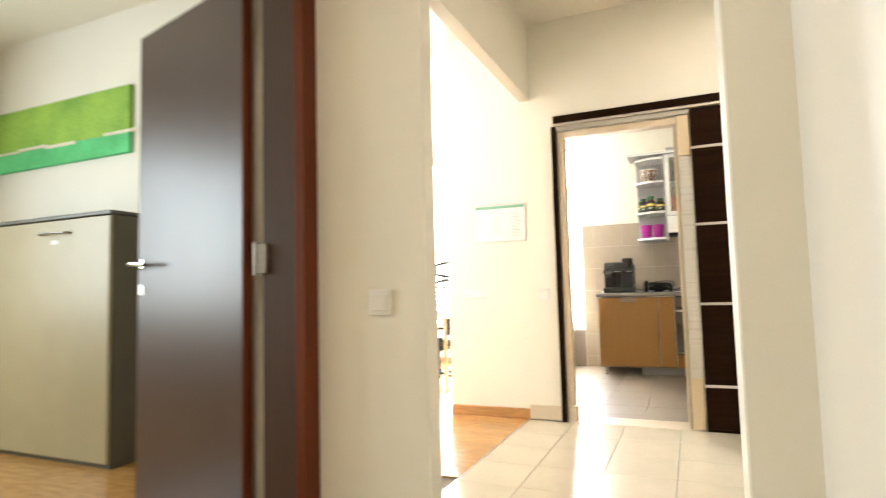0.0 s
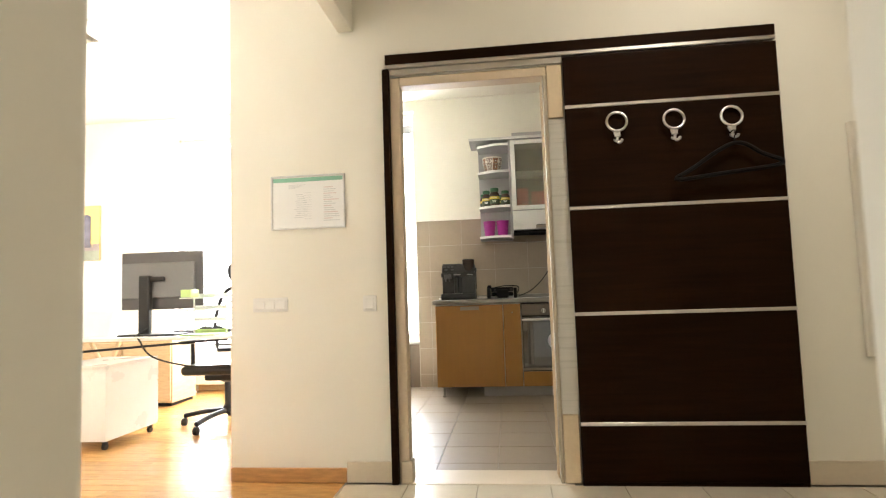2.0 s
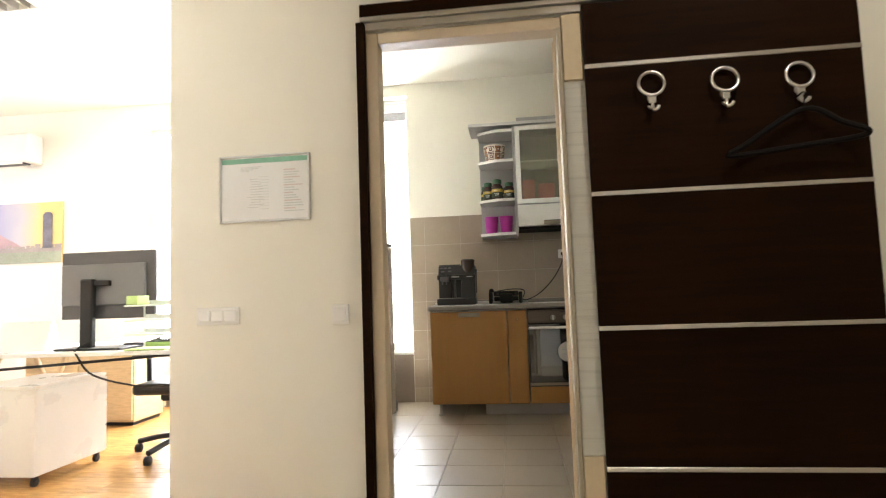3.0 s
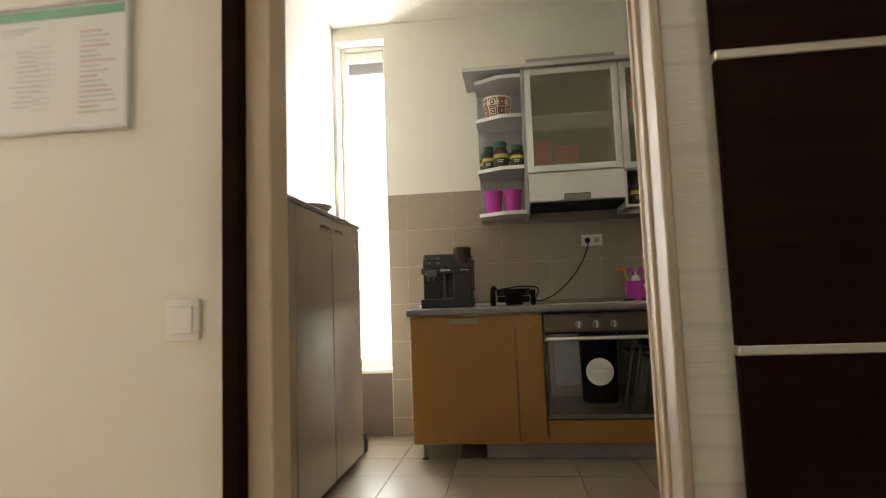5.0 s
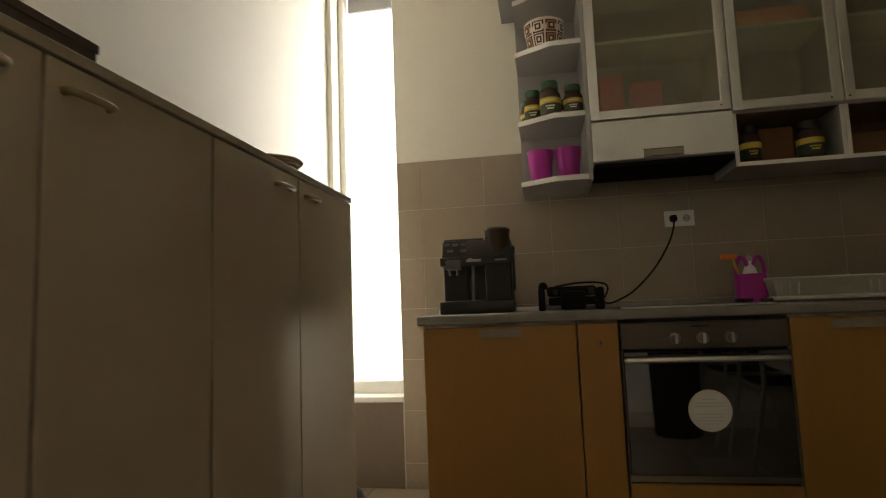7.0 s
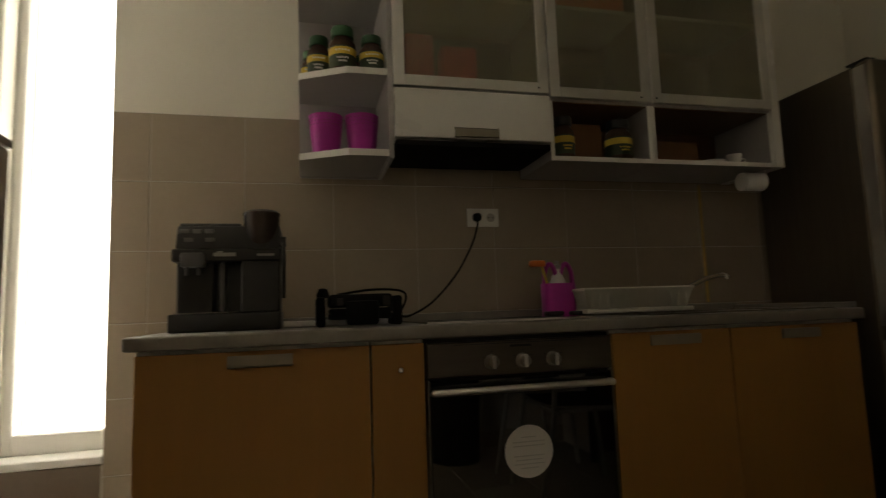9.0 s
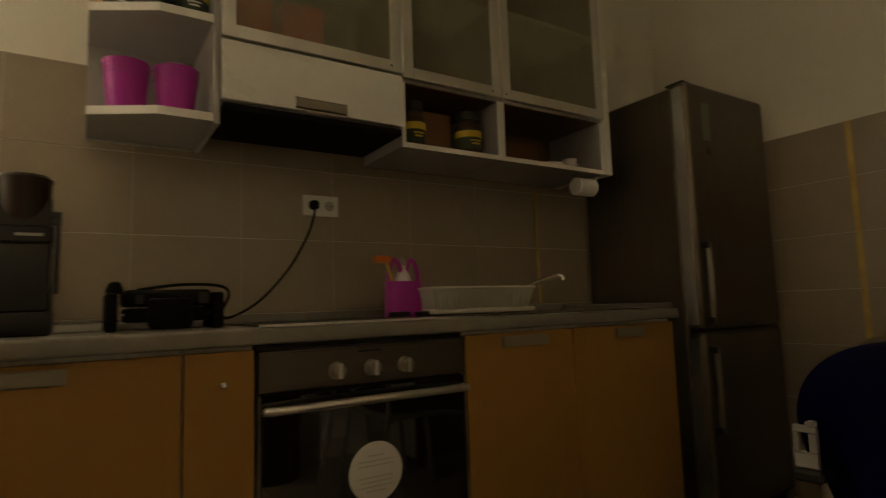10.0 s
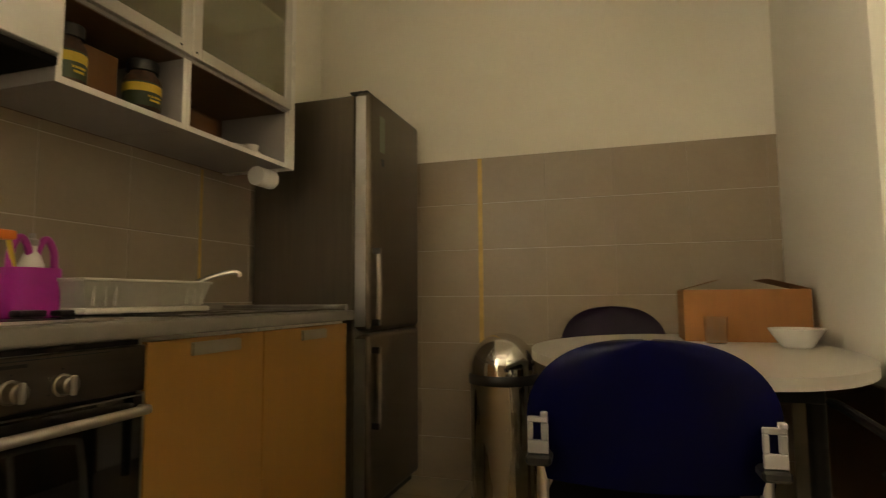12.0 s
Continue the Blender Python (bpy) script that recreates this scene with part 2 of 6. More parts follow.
def part(name, bm, mat, parent=None, label="", smooth=False):
    me = bpy.data.meshes.new(name)
    base = BASE.get(parent.name, Vector((0, 0, 0))) if parent else Vector((0, 0, 0))
    if base.length:
        bmesh.ops.translate(bm, vec=-base, verts=bm.verts)
    bmesh.ops.recalc_face_normals(bm, faces=bm.faces)
    if smooth:
        for f in bm.faces:
            f.smooth = True
        for e in bm.edges:
            if len(e.link_faces) == 2 and e.calc_face_angle(0) > radians(35):
                e.smooth = False
    bm.to_mesh(me)
    bm.free()
    me.materials.append(mat)
    ob = new(name, me)
    if parent:
        ob.parent = parent
        BASE[ob.name] = base
    if label:
        ob["label"] = label
    return ob


def add_box(bm, lo, hi, bevel=0.0, segments=1):
    r = bmesh.ops.create_cube(bm, size=1.0)
    for v in r["verts"]:
        v.co = Vector([lo[i] + (v.co[i] + 0.5) * (hi[i] - lo[i]) for i in range(3)])
    if bevel:
        es = list({e for v in r["verts"] for e in v.link_edges})
        bmesh.ops.bevel(bm, geom=es, offset=bevel, segments=segments, profile=0.5, affect="EDGES")
    return bm


def box(name, lo, hi, mat, parent=None, bevel=0.002, label="", segments=1):
    return part(name, add_box(bmesh.new(), lo, hi, bevel, segments), mat, parent, label, smooth=segments > 1)


def boxes(name, spans, mat, parent=None, bevel=0.0, label=""):
    bm = bmesh.new()
    for lo, hi in spans:
        add_box(bm, lo, hi, bevel)
    return part(name, bm, mat, parent, label)


def setting(ob, label, category):
    return tagged(ob, label, category, kind="structure")


def add_lathe(bm, centre, profile, segs=32, axis="z"):
    rings = []
    for r, h in profile:
        ring = []
        for k in range(segs):
            a = 2 * math.pi * k / segs
            p = Vector((max(r, 0.0004) * math.cos(a), max(r, 0.0004) * math.sin(a), h))
            if axis == "y":
                p = Vector((p.x, -p.z, p.y))
            elif axis == "x":
                p = Vector((p.z, p.x, p.y))
            ring.append(bm.verts.new(Vector(centre) + p))
        rings.append(ring)
    for a, b in zip(rings, rings[1:]):
        for k in range(segs):
            bm.faces.new((a[k], a[(k + 1) % segs], b[(k + 1) % segs], b[k]))
    bm.faces.new(rings[0])
    bm.faces.new(rings[-1])
    return bm


def lathe(name, centre, profile, mat, parent=None, label="", segs=32, axis="z"):
    return part(name, add_lathe(bmesh.new(), centre, profile, segs, axis), mat, parent, label, smooth=True)


def smooth_line(points, steps=6):
    """Catmull-Rom points through the given ones."""
    p = [Vector(q) for q in points]
    p = [2 * p[0] - p[1]] + p + [2 * p[-1] - p[-2]]
    out = []
    for i in range(1, len(p) - 2):
        for s in range(steps):
            t = s / steps
            out.append(0.5 * (2 * p[i] + (p[i + 1] - p[i - 1]) * t + (2 * p[i - 1] - 5 * p[i] + 4 * p[i + 1] - p[i + 2]) * t * t
                              + (3 * p[i] - p[i - 1] - 3 * p[i + 1] + p[i + 2]) * t ** 3))
    return out + [p[-2]]


def add_tube(bm, points, r, segs=10, curved=True, closed=False, flat=1.0):
    pts = smooth_line(points) if curved and len(points) > 2 else [Vector(q) for q in points]
    rings = []
    n = len(pts)
    side = None
    for i, q in enumerate(pts):
        d = (pts[(i + 1) % n] - pts[i - 1]) if closed else (pts[min(i + 1, n - 1)] - pts[max(i - 1, 0)])
        d.normalize()
        if side is None:
            side = d.orthogonal().normalized()
        side = (side - d * side.dot(d)).normalized()
        up = d.cross(side)
        rings.append([bm.verts.new(q + side * r * math.cos(2 * math.pi * k / segs) + up * r * flat * math.sin(2 * math.pi * k / segs)) for k in range(segs)])
    pairs = list(zip(rings, rings[1:])) + ([(rings[-1], rings[0])] if closed else [])
    for a, b in pairs:
        for k in range(segs):
            bm.faces.new((a[k], a[(k + 1) % segs], b[(k + 1) % segs], b[k]))
    if not closed:
        bm.faces.new(rings[0])
        bm.faces.new(rings[-1])
    return bm


def tube(name, points, r, mat, parent=None, label="", segs=10, curved=True, closed=False, flat=1.0):
    return part(name, add_tube(bmesh.new(), points, r, segs, curved, closed, flat), mat, parent, label, smooth=True)


def add_prism(bm, outline, z0, z1, bevel=0.0, segments=1):
    lo = [bm.verts.new((x, y, z0)) for x, y in outline]
    hi = [bm.verts.new((x, y, z1)) for x, y in outline]
    n = len(outline)
    faces = [bm.faces.new(lo), bm.faces.new(hi)]
    for k in range(n):
        bm.faces.new((lo[k], lo[(k + 1) % n], hi[(k + 1) % n], hi[k]))
    if bevel:
        es = [e for f in faces for e in f.edges]
        bmesh.ops.bevel(bm, geom=es, offset=bevel, segments=segments, profile=0.5, affect="EDGES")
    return bm


def prism(name, outline, z0, z1, mat, parent=None, bevel=0.001, label="", segments=1, smooth=False):
    return part(name, add_prism(bmesh.new(), outline, z0, z1, bevel, segments), mat, parent, label, smooth=smooth)

# ---- structure ----
ZC = 3.06          # ceiling height
YD, YK = 3.968, 4.165    # hall and kitchen faces of the wall with the sliding door
YB = 6.926         # inner face of the outer wall
XR = 3.02          # kitchen's end wall
XL = -0.925        # kitchen's side wall

# wall between hall and kitchen, opening for the sliding door
setting(boxes("wall_kitchen_hall", [
    ((-1.10, YD, 0), (-0.165, 4.062, ZC)),
    ((-0.165, YD, 2.17), (0.72, YK, ZC)),
    ((0.72, YD, 0), (3.35, YK, ZC))], PLASTER), "cream plastered wall with the kitchen doorway", "wall")
# bump-out on the kitchen side near the table
setting(box("wall_bump_out", (1.95, YK, 0), (XR + 0.15, 4.53, ZC), PLASTER, bevel=0), "cream plastered wall beside the table", "wall")
# outer wall: office window, kitchen window
WX0, WX1, WZ0, WZ1 = -0.895, -0.523, 0.445, 2.95
OX0, OX1, OZ0, OZ1 = -3.28, -1.12, 0.44, 2.82
setting(boxes("wall_outer_office", [
    ((-7.0, YB, 0), (OX0, 7.22, ZC)), ((OX0, YB, 0), (OX1, 7.22, OZ0)), ((OX0, YB, OZ1), (OX1, 7.22, ZC)),
    ((OX1, YB, 0), (-1.00, 7.22, ZC))], PLASTER_W), "white plastered outer wall of the office", "wall")
setting(boxes("wall_outer_kitchen", [
    ((-1.00, YB, 0), (WX0, 7.22, ZC)), ((WX0, YB, 0), (WX1, 7.22, WZ0)), ((WX0, YB, WZ1), (WX1, 7.22, ZC)),
    ((WX1, YB, 0), (XR + 0.15, 7.22, ZC))], PLASTER), "cream plastered kitchen back wall", "wall")
setting(box("wall_kitchen_side", (-1.10, 4.062, 0), (XL, YB, ZC), PLASTER_W, bevel=0), "white plastered wall between kitchen and office", "wall")
setting(box("wall_kitchen_end", (XR, 4.53, 0), (XR + 0.15, YB, ZC), PLASTER, bevel=0), "cream plastered kitchen end wall", "wall")
# passage between corridor and hall
setting(prism("wall_passage_pier", [(-0.90, 1.382), (-0.080, 1.382), (-0.215, 1.765), (-0.90, 1.765)], 0, ZC, PLASTER, bevel=0), "cream plastered pier with a splayed reveal", "wall")
setting(boxes("wall_passage_return", [((0.828, 1.418, 0), (3.35, 1.650, ZC))], PLASTER, bevel=0.006), "cream plastered wall at the passage", "wall")
setting(box("wall_corridor_side", (0.998, -2.0, 0), (1.16, 1.418, ZC), PLASTER_W, bevel=0), "pale corridor wall", "wall")
setting(box("wall_corridor_back", (-4.6, -2.12, 0), (1.16, -2.0, ZC), PLASTER, bevel=0), "plain cream wall", "wall")
setting(boxes("wall_corridor_door", [((-0.70, -2.0, 0), (-0.51, 0.18, ZC)), ((-0.70, 0.18, 2.24), (-0.51, 1.381, ZC))], PLASTER),
        "cream corridor wall with a doorway", "wall")
# side room
setting(box("wall_side_room_short", (-0.90, 1.766, 0), (-0.82, 2.42, ZC), PLASTER_W, bevel=0), "plain white wall", "wall")
setting(box("wall_side_room_far", (-4.6, 2.42, 0), (-0.82, 2.52, ZC), PLASTER_W, bevel=0), "plain white wall of the side room", "wall")
setting(boxes("wall_side_room_window", [((-4.7, -2.0, 0), (-4.5, -0.8, ZC)), ((-4.7, 1.0, 0), (-4.5, 2.42, ZC)),
        ((-4.7, -0.8, 0), (-4.5, 1.0, 0.85)), ((-4.7, -0.8, 2.4), (-4.5, 1.0, ZC))], PLASTER_W), "white wall with a window opening", "wall")
# hall and office closing walls
setting(box("wall_hall_end", (3.35, 1.38, 0), (3.47, YK, ZC), PLASTER, bevel=0), "plain cream wall", "wall")
setting(boxes("wall_office_side", [((-7.2, 2.52, 0), (-7.0, 4.1, ZC)), ((-7.2, 6.7, 0), (-7.0, 7.22, ZC)),
        ((-7.2, 4.1, 0), (-7.0, 6.7, 0.45)), ((-7.2, 4.1, 2.79), (-7.0, 6.7, ZC))], PLASTER_W), "white office wall with a window opening", "wall")
setting(box("wall_office_back", (-7.0, 2.42, 0), (-4.6, 2.52, ZC), PLASTER_W, bevel=0), "plain white wall", "wall")
setting(box("ceiling", (-7.2, -2.12, ZC), (3.47, 7.22, ZC + 0.15), CEILING, bevel=0), "flat pale painted ceiling", "ceiling")
setting(box("ceiling_beam", (-0.462, 1.766, 2.452), (-0.375, YD, ZC), CEILING, bevel=0.004), "plastered beam along the edge of the hall", "beam")

# floors
setting(box("floor_base", (-7.2, -2.12, -0.15), (3.47, 7.22, -0.012), FGROUT, bevel=0), "concrete floor base with grout", "floor")
setting(box("door_sill", (-0.165, YD - 0.03, -0.012), (0.72, YK, 0.004), SKIRTTILE, bevel=0.003), "pale stone sill under the sliding door", "sill")

# skirtings
setting(box("baseboard_oak", (-1.10, YD - 0.016, 0), (-0.457, YD, 0.076), SKIRTWOOD, bevel=0.004), "oak skirting board above the parquet", "baseboard")
setting(box("baseboard_tile", (-0.455, YD - 0.012, 0), (-0.193, YD, 0.108), SKIRTTILE, bevel=0.003), "cream tile skirting", "baseboard")
setting(box("baseboard_tile_hall", (1.835, YD - 0.012, 0), (3.35, YD, 0.114), SKIRTTILE, bevel=0.003), "cream tile skirting", "baseboard")
setting(box("baseboard_office", (OX0 - 3.6, YB - 0.016, 0), (-1.10, YB, 0.08), WHITEWOOD, bevel=0.004), "pale skirting board", "baseboard")

setting(box("baseboard_kitchen", (0.722, YK, 0), (1.949, YK + 0.012, 0.112), SKIRTTILE, bevel=0.003), "cream tile skirting", "baseboard")
setting(box("baseboard_kitchen_short", (XL, 4.062, 0), (-0.167, 4.074, 0.112), SKIRTTILE, bevel=0.003), "cream tile skirting", "baseboard")
# window of the kitchen: frame, sash, shutter, glass
def window(name, x0, x1, z0, z1, y, label, mullions=(), transom=None):
    w = thing(name, (x0, y, z0), label, "window", kind="structure")
    f = 0.036 if x1 - x0 < 0.6 else 0.055
    box("frame_side", (x0, y, z0), (x0 + f, y + 0.07, z1), WHITEPL, w, 0.005)
    box("frame_side", (x1 - f, y, z0), (x1, y + 0.07, z1), WHITEPL, w, 0.005)
    fb = 0.10 if x1 - x0 < 0.6 else f
    box("frame_sill", (x0 + f, y, z0), (x1 - f, y + 0.07, z0 + fb), WHITEPL, w, 0.005)
    box("frame_head", (x0 + f, y, z1 - f), (x1 - f, y + 0.07, z1), WHITEPL, w, 0.005)
    xs = [x0 + f] + list(mullions) + [x1 - f]
    for m in mullions:
        box("mullion", (m - 0.03, y + 0.003, z0 + f), (m + 0.03, y + 0.067, z1 - f), WHITEPL, w, 0.004)
    zs = [z0 + fb, z1 - f]
    if transom:
        box("transom", (x0 + f, y + 0.003, transom - 0.035), (x1 - f, y + 0.067, transom + 0.035), WHITEPL, w, 0.004)
        zs = [z0 + fb, transom, z1 - f]
    for xa, xb in zip(xs, xs[1:]):
        for za, zb in zip(zs, zs[1:]):
            g = box("pane", (xa + 0.002, y + 0.03, za + 0.002), (xb - 0.002, y + 0.042, zb - 0.002), CLEAR, w, 0)
            g.visible_shadow = False
    return w


kw = window("window_kitchen", WX0, WX1, WZ0, WZ1, YB + 0.11, "tall narrow white window with a half-raised roller shutter", transom=2.875)
box("shutter_box", (WX0 + 0.04, YB + 0.185, 2.76), (WX1 - 0.03, YB + 0.21, 2.86), SILVERLAM, kw, 0.003, "grey bottom edge of the roller shutter")
box("sill_board", (WX0, YB - 0.015, WZ0 + 0.001), (WX1, YB + 0.108, WZ0 + 0.030), WHITEPL, kw, 0.004)
ow = window("window_office", OX0, OX1, OZ0, OZ1, YB + 0.11, "wide white office window with bright daylight", mullions=(-2.5, -1.8))
sw = window("window_side_room", -0.8, 1.0, 0.85, 2.4, 0, "white window of the side room", mullions=(0.1,))
sw.matrix_basis = pose(-4.58, -0.8, 0.85, 0, 0, 90)
pw = window("window_office_side", 4.1, 6.7, 0.45, 2.79, 0, "wide white window of the office", mullions=(5.0, 5.8))
pw.matrix_basis = pose(-7.08, 4.1, 0.45, 0, 0, 90)

# bright sky beyond the windows
for nm, lo, hi in (("backdrop_sky", (-9, 11.0, -2), (6, 11.05, 8)),):
    setting(box(nm, lo, hi, SKYGLOW, bevel=0), "bright white sky", "backdrop")
setting(box("ground", (-400, -400, -0.5), (400, 400, -0.4), WORKTOP, bevel=0), "pale ground outside", "ground")

# ---- hall: panel, sliding door, mirror ----
panel = thing("coat_rack", (1.3, YD - 0.02, 0), "dark wenge coat-rack wall panel with aluminium strips", "wall panel")
PX0, PX1, PY0, PY1 = 0.762, 1.822, 3.925, 3.950
zs = [0.012, 0.302, 0.850, 1.392, 1.925, 2.205]
for za, zb in zip(zs, zs[1:]):
    box("board", (PX0, PY0, za + 0.008), (PX1, PY1, zb - 0.008), WENGE, panel, 0.002)
for z in zs[1:-1]:
    box("metal_strip", (PX0 - 0.002, PY0 - 0.004, z - 0.009), (PX1 + 0.002, PY1, z + 0.009), ALU, panel, 0.002, "satin aluminium strip")
box("plinth_board", (PX0, PY0 + 0.004, 0.0), (PX1, PY1, 0.018), WENGE, panel, 0)
box("wall_batten", (PX0 + 0.05, PY1 + 0.001, 0.3), (PX1 - 0.02, PY1 + 0.012, 2.1), WENGE, panel, 0)
box("top_metal_strip", (-0.188, PY0 - 0.004, 2.207), (PX1, PY1, 2.226), ALU, panel, 0.002, "satin aluminium strip")
box("header_board", (-0.19, PY0, 2.228), (PX1, YD - 0.001, 2.285), WENGE, panel, 0.002)
box("rail_cover", (-0.168, PY0 + 0.012, 2.172), (0.757, PY1, 2.205), ALU, panel, 0.002, "aluminium rail cover over the doorway")


def coat_hook(x, z, ring_tilt):
    h = thing("coat_hook", (x, PY0, z), "round satin chrome coat hook on the dark panel", "coat hook", "coat hooks on the panel")
    y = PY0
    lathe("rosette", (x, y, z - 0.035), [(0.016, 0), (0.016, 0.006), (0.010, 0.010)], ALU, h, axis="y", segs=20)
    ring = [(x + 0.050 * math.cos(a), y - 0.022 + 0.012 * ring_tilt * math.sin(a), z + 0.018 + 0.050 * math.sin(a)) for a in
            [2 * math.pi * k / 36 for k in range(36)]]
    tube("ring", ring, 0.0062, ALU, h, curved=False, closed=True, segs=10)
    bm = bmesh.new()
    add_tube(bm, [(x, y - 0.004, z - 0.035), (x, y - 0.016, z - 0.034), (x, y - 0.020, z - 0.048), (x, y - 0.020, z - 0.078), (x + 0.004, y - 0.028, z - 0.092),
                  (x + 0.014, y - 0.040, z - 0.090), (x + 0.018, y - 0.046, z - 0.080)], 0.007)
    add_tube(bm, [(x, y - 0.020, z - 0.060), (x - 0.010, y - 0.030, z - 0.086), (x - 0.022, y - 0.040, z - 0.080)], 0.005)
    add_box(bm, (x - 0.015, y - 0.027, z - 0.062), (x + 0.015, y - 0.014, z - 0.028), 0.003)
    part("hook_arm", bm, ALU, h, smooth=True)


for hx, hz in ((1.016, 1.808), (1.298, 1.803), (1.576, 1.800)):
    coat_hook(hx, hz, 0.6)

hanger = thing("coat_hanger", (1.575, PY0 - 0.04, 1.56), "black plastic coat hanger hanging from a hook", "coat hanger")
tube("hanger_bar", [(1.275, PY0 - 0.050, 1.510), (1.35, PY0 - 0.045, 1.548), (1.572, PY0 - 0.036, 1.676), (1.70, PY0 - 0.05, 1.612), (1.775, PY0 - 0.07, 1.570),
                    (1.745, PY0 - 0.06, 1.548), (1.54, PY0 - 0.045, 1.528), (1.31, PY0 - 0.050, 1.503)], 0.011, MATBLACK, hanger, closed=True, segs=8)
tube("hanger_hook", [(1.575, PY0 - 0.036, 1.675), (1.577, PY0 - 0.036, 1.710), (1.591, PY0 - 0.036, 1.727), (1.575, PY0 - 0.035, 1.742), (1.560, PY0 - 0.035, 1.730)],
     0.0028, MATBLACK, hanger, segs=6)

door = thing("sliding_door", (0.70, 3.985, 0.0), "frosted glass sliding door with beige end blocks, slid open behind the panel", "door")
DY0, DY1 = 3.953, 3.966
box("kitchen_bead", (0.646, 4.080, 0.006), (0.664, 4.092, 2.112), BEIGE, door, 0.003, "pale bead")
box("stile", (0.651, 4.040, 0.006), (0.664, 4.0795, 2.112), STILETAN, door, 0.002)
box("hall_bead", (0.648, 4.027, 0.006), (0.664, 4.0395, 2.112), BEIGE, door, 0.003, "pale bead")
box("metal_edge", (0.655, DY0 - 0.012, 0.006), (0.674, 4.0265, 2.112), STILEMETAL, door, 0.004, "satin metal edge profile")
box("top_block", (0.676, DY0 - 0.010, 1.88), (0.756, DY1, 2.166), BEIGE, door, 0.003, "beige wooden end block")
box("bottom_block", (0.676, DY0 - 0.010, 0.006), (0.756, DY1, 0.345), BEIGE, door, 0.003, "beige wooden end block")
box("glass_strip", (0.676, DY0, 0.347), (0.775, DY1 - 0.004, 1.878), RIBBED, door, 0.001, "ribbed silver glass strip")
doorway = thing("door_1", (-0.1, YD, 0), "beige lined doorway with a dark wenge trim", "door frame", kind="structure")
box("trim", (-0.208, PY0, 0.0), (-0.173, YD - 0.001, 2.206), WENGE, doorway, 0.002)
box("jamb", (-0.1725, YD - 0.012, 0.005), (-0.118, 4.050, 2.165), JAMB, doorway, 0.004)
box("jamb", (0.676, YD + 0.002, 0.005), (0.718, 4.100, 2.165), JAMB, doorway, 0.004)
box("jamb_head", (-0.117, YD - 0.012, 2.115), (0.674, 4.050, 2.165), JAMB, doorway, 0.003)
box("jamb_base", (-0.165, YD - 0.022, 0.0), (-0.100, YD + 0.06, 0.115), SKIRTTILE, doorway, 0.006, "cream tile foot of the jamb")

mir = thing("wall_mirror", (2.4, YD, 0.6), "tall framed mirror on the cream hall wall", "mirror")
MX0, MX1, MZ0, MZ1 = 2.135, 2.72, 0.605, 1.765
for lo, hi in (((MX0, YD - 0.03, MZ0), (MX0 + 0.05, YD, MZ1)), ((MX1 - 0.05, YD - 0.03, MZ0), (MX1, YD, MZ1)),
               ((MX0 + 0.05, YD - 0.03, MZ0), (MX1 - 0.05, YD, MZ0 + 0.05)), ((MX0 + 0.05, YD - 0.03, MZ1 - 0.05), (MX1 - 0.05, YD, MZ1))):
    box("frame_bar", lo, hi, MIRFRAME, mir, 0.006)
box("mirror_glass", (MX0 + 0.048, YD - 0.014, MZ0 + 0.048), (MX1 - 0.048, YD - 0.004, MZ1 - 0.048), MIRROR, mir, 0.001)

# ---- kitchen: base units ----
FY = 6.300         # front plane of the doors
CB = 6.880         # back of the carcasses


def base_handle(x0, x1, parent, z=0.822, deep=0.010):
    bm = bmesh.new()
    add_box(bm, (x0, FY - deep, z - 0.016), (x1, FY + 0.001, z - 0.013), 0.0)
    add_box(bm, (x0, FY - deep, z - 0.016), (x1, FY - deep + 0.004, z + 0.016), 0.0)
    add_box(bm, (x0, FY - 0.002, z - 0.014), (x1, FY + 0.001, z + 0.018), 0.0)
    return part("handle", bm, HANDLEGREY, parent, "dull metal recessed handle")


def foot(x, y, parent):
    return lathe("foot", (x, y, 0), [(0.020, 0), (0.020, 0.012), (0.011, 0.016), (0.011, 0.085), (0.022, 0.090), (0.022, 0.109)], STEEL, parent, segs=16)


def base_unit(x0, x1, doors, label):
    u = thing("base_cabinet", ((x0 + x1) / 2, 6.6, 0), label, "cabinet", "kitchen base units")
    box("body", (x0 + 0.002, FY + 0.021, 0.11), (x1 - 0.002, CB, 0.860), WHITELAC, u, 0)
    for a, b, z0, z1, hd in doors:
        d = box("door", (a + 0.002, FY, z0), (b - 0.002, FY + 0.019, z1), BEECH, u, 0.0015)
        if hd:
            base_handle(hd[0], hd[1], d)
    for fx in (x0 + 0.06, x1 - 0.06):
        foot(fx, 6.345 if fx < 0.1 else 6.43, u)
        foot(fx, CB - 0.06, u)
    return u


base_unit(-0.268, 0.366, [(-0.268, 0.366, 0.097, 0.851, (-0.03, 0.145))], "beech laminate base cabinet with an aluminium handle")
nu = base_unit(0.367, 0.529, [(0.367, 0.529, 0.097, 0.851, None)], "narrow beech laminate base cabinet with a small knob")
lathe("knob", (0.452, FY, 0.775), [(0.004, 0), (0.004, 0.010), (0.008, 0.012), (0.008, 0.020), (0.004, 0.023)], CHROME, nu, axis="y", segs=16)
base_unit(1.154, 1.610, [(1.154, 1.610, 0.097, 0.851, (1.297, 1.487))], "beech laminate sink cabinet with an aluminium handle")
base_unit(1.612, 2.166, [(1.612, 2.166, 0.097, 0.851, (1.825, 1.985))], "beech laminate base cabinet beside the fridge")
pl = thing("plinth", (0.8, 6.37, 0), "pale grey plinth board under the base units", "plinth")
box("plinth_board", (0.165, 6.352, 0.004), (1.36, 6.368, 0.104), SILVERLAM, pl, 0.002)

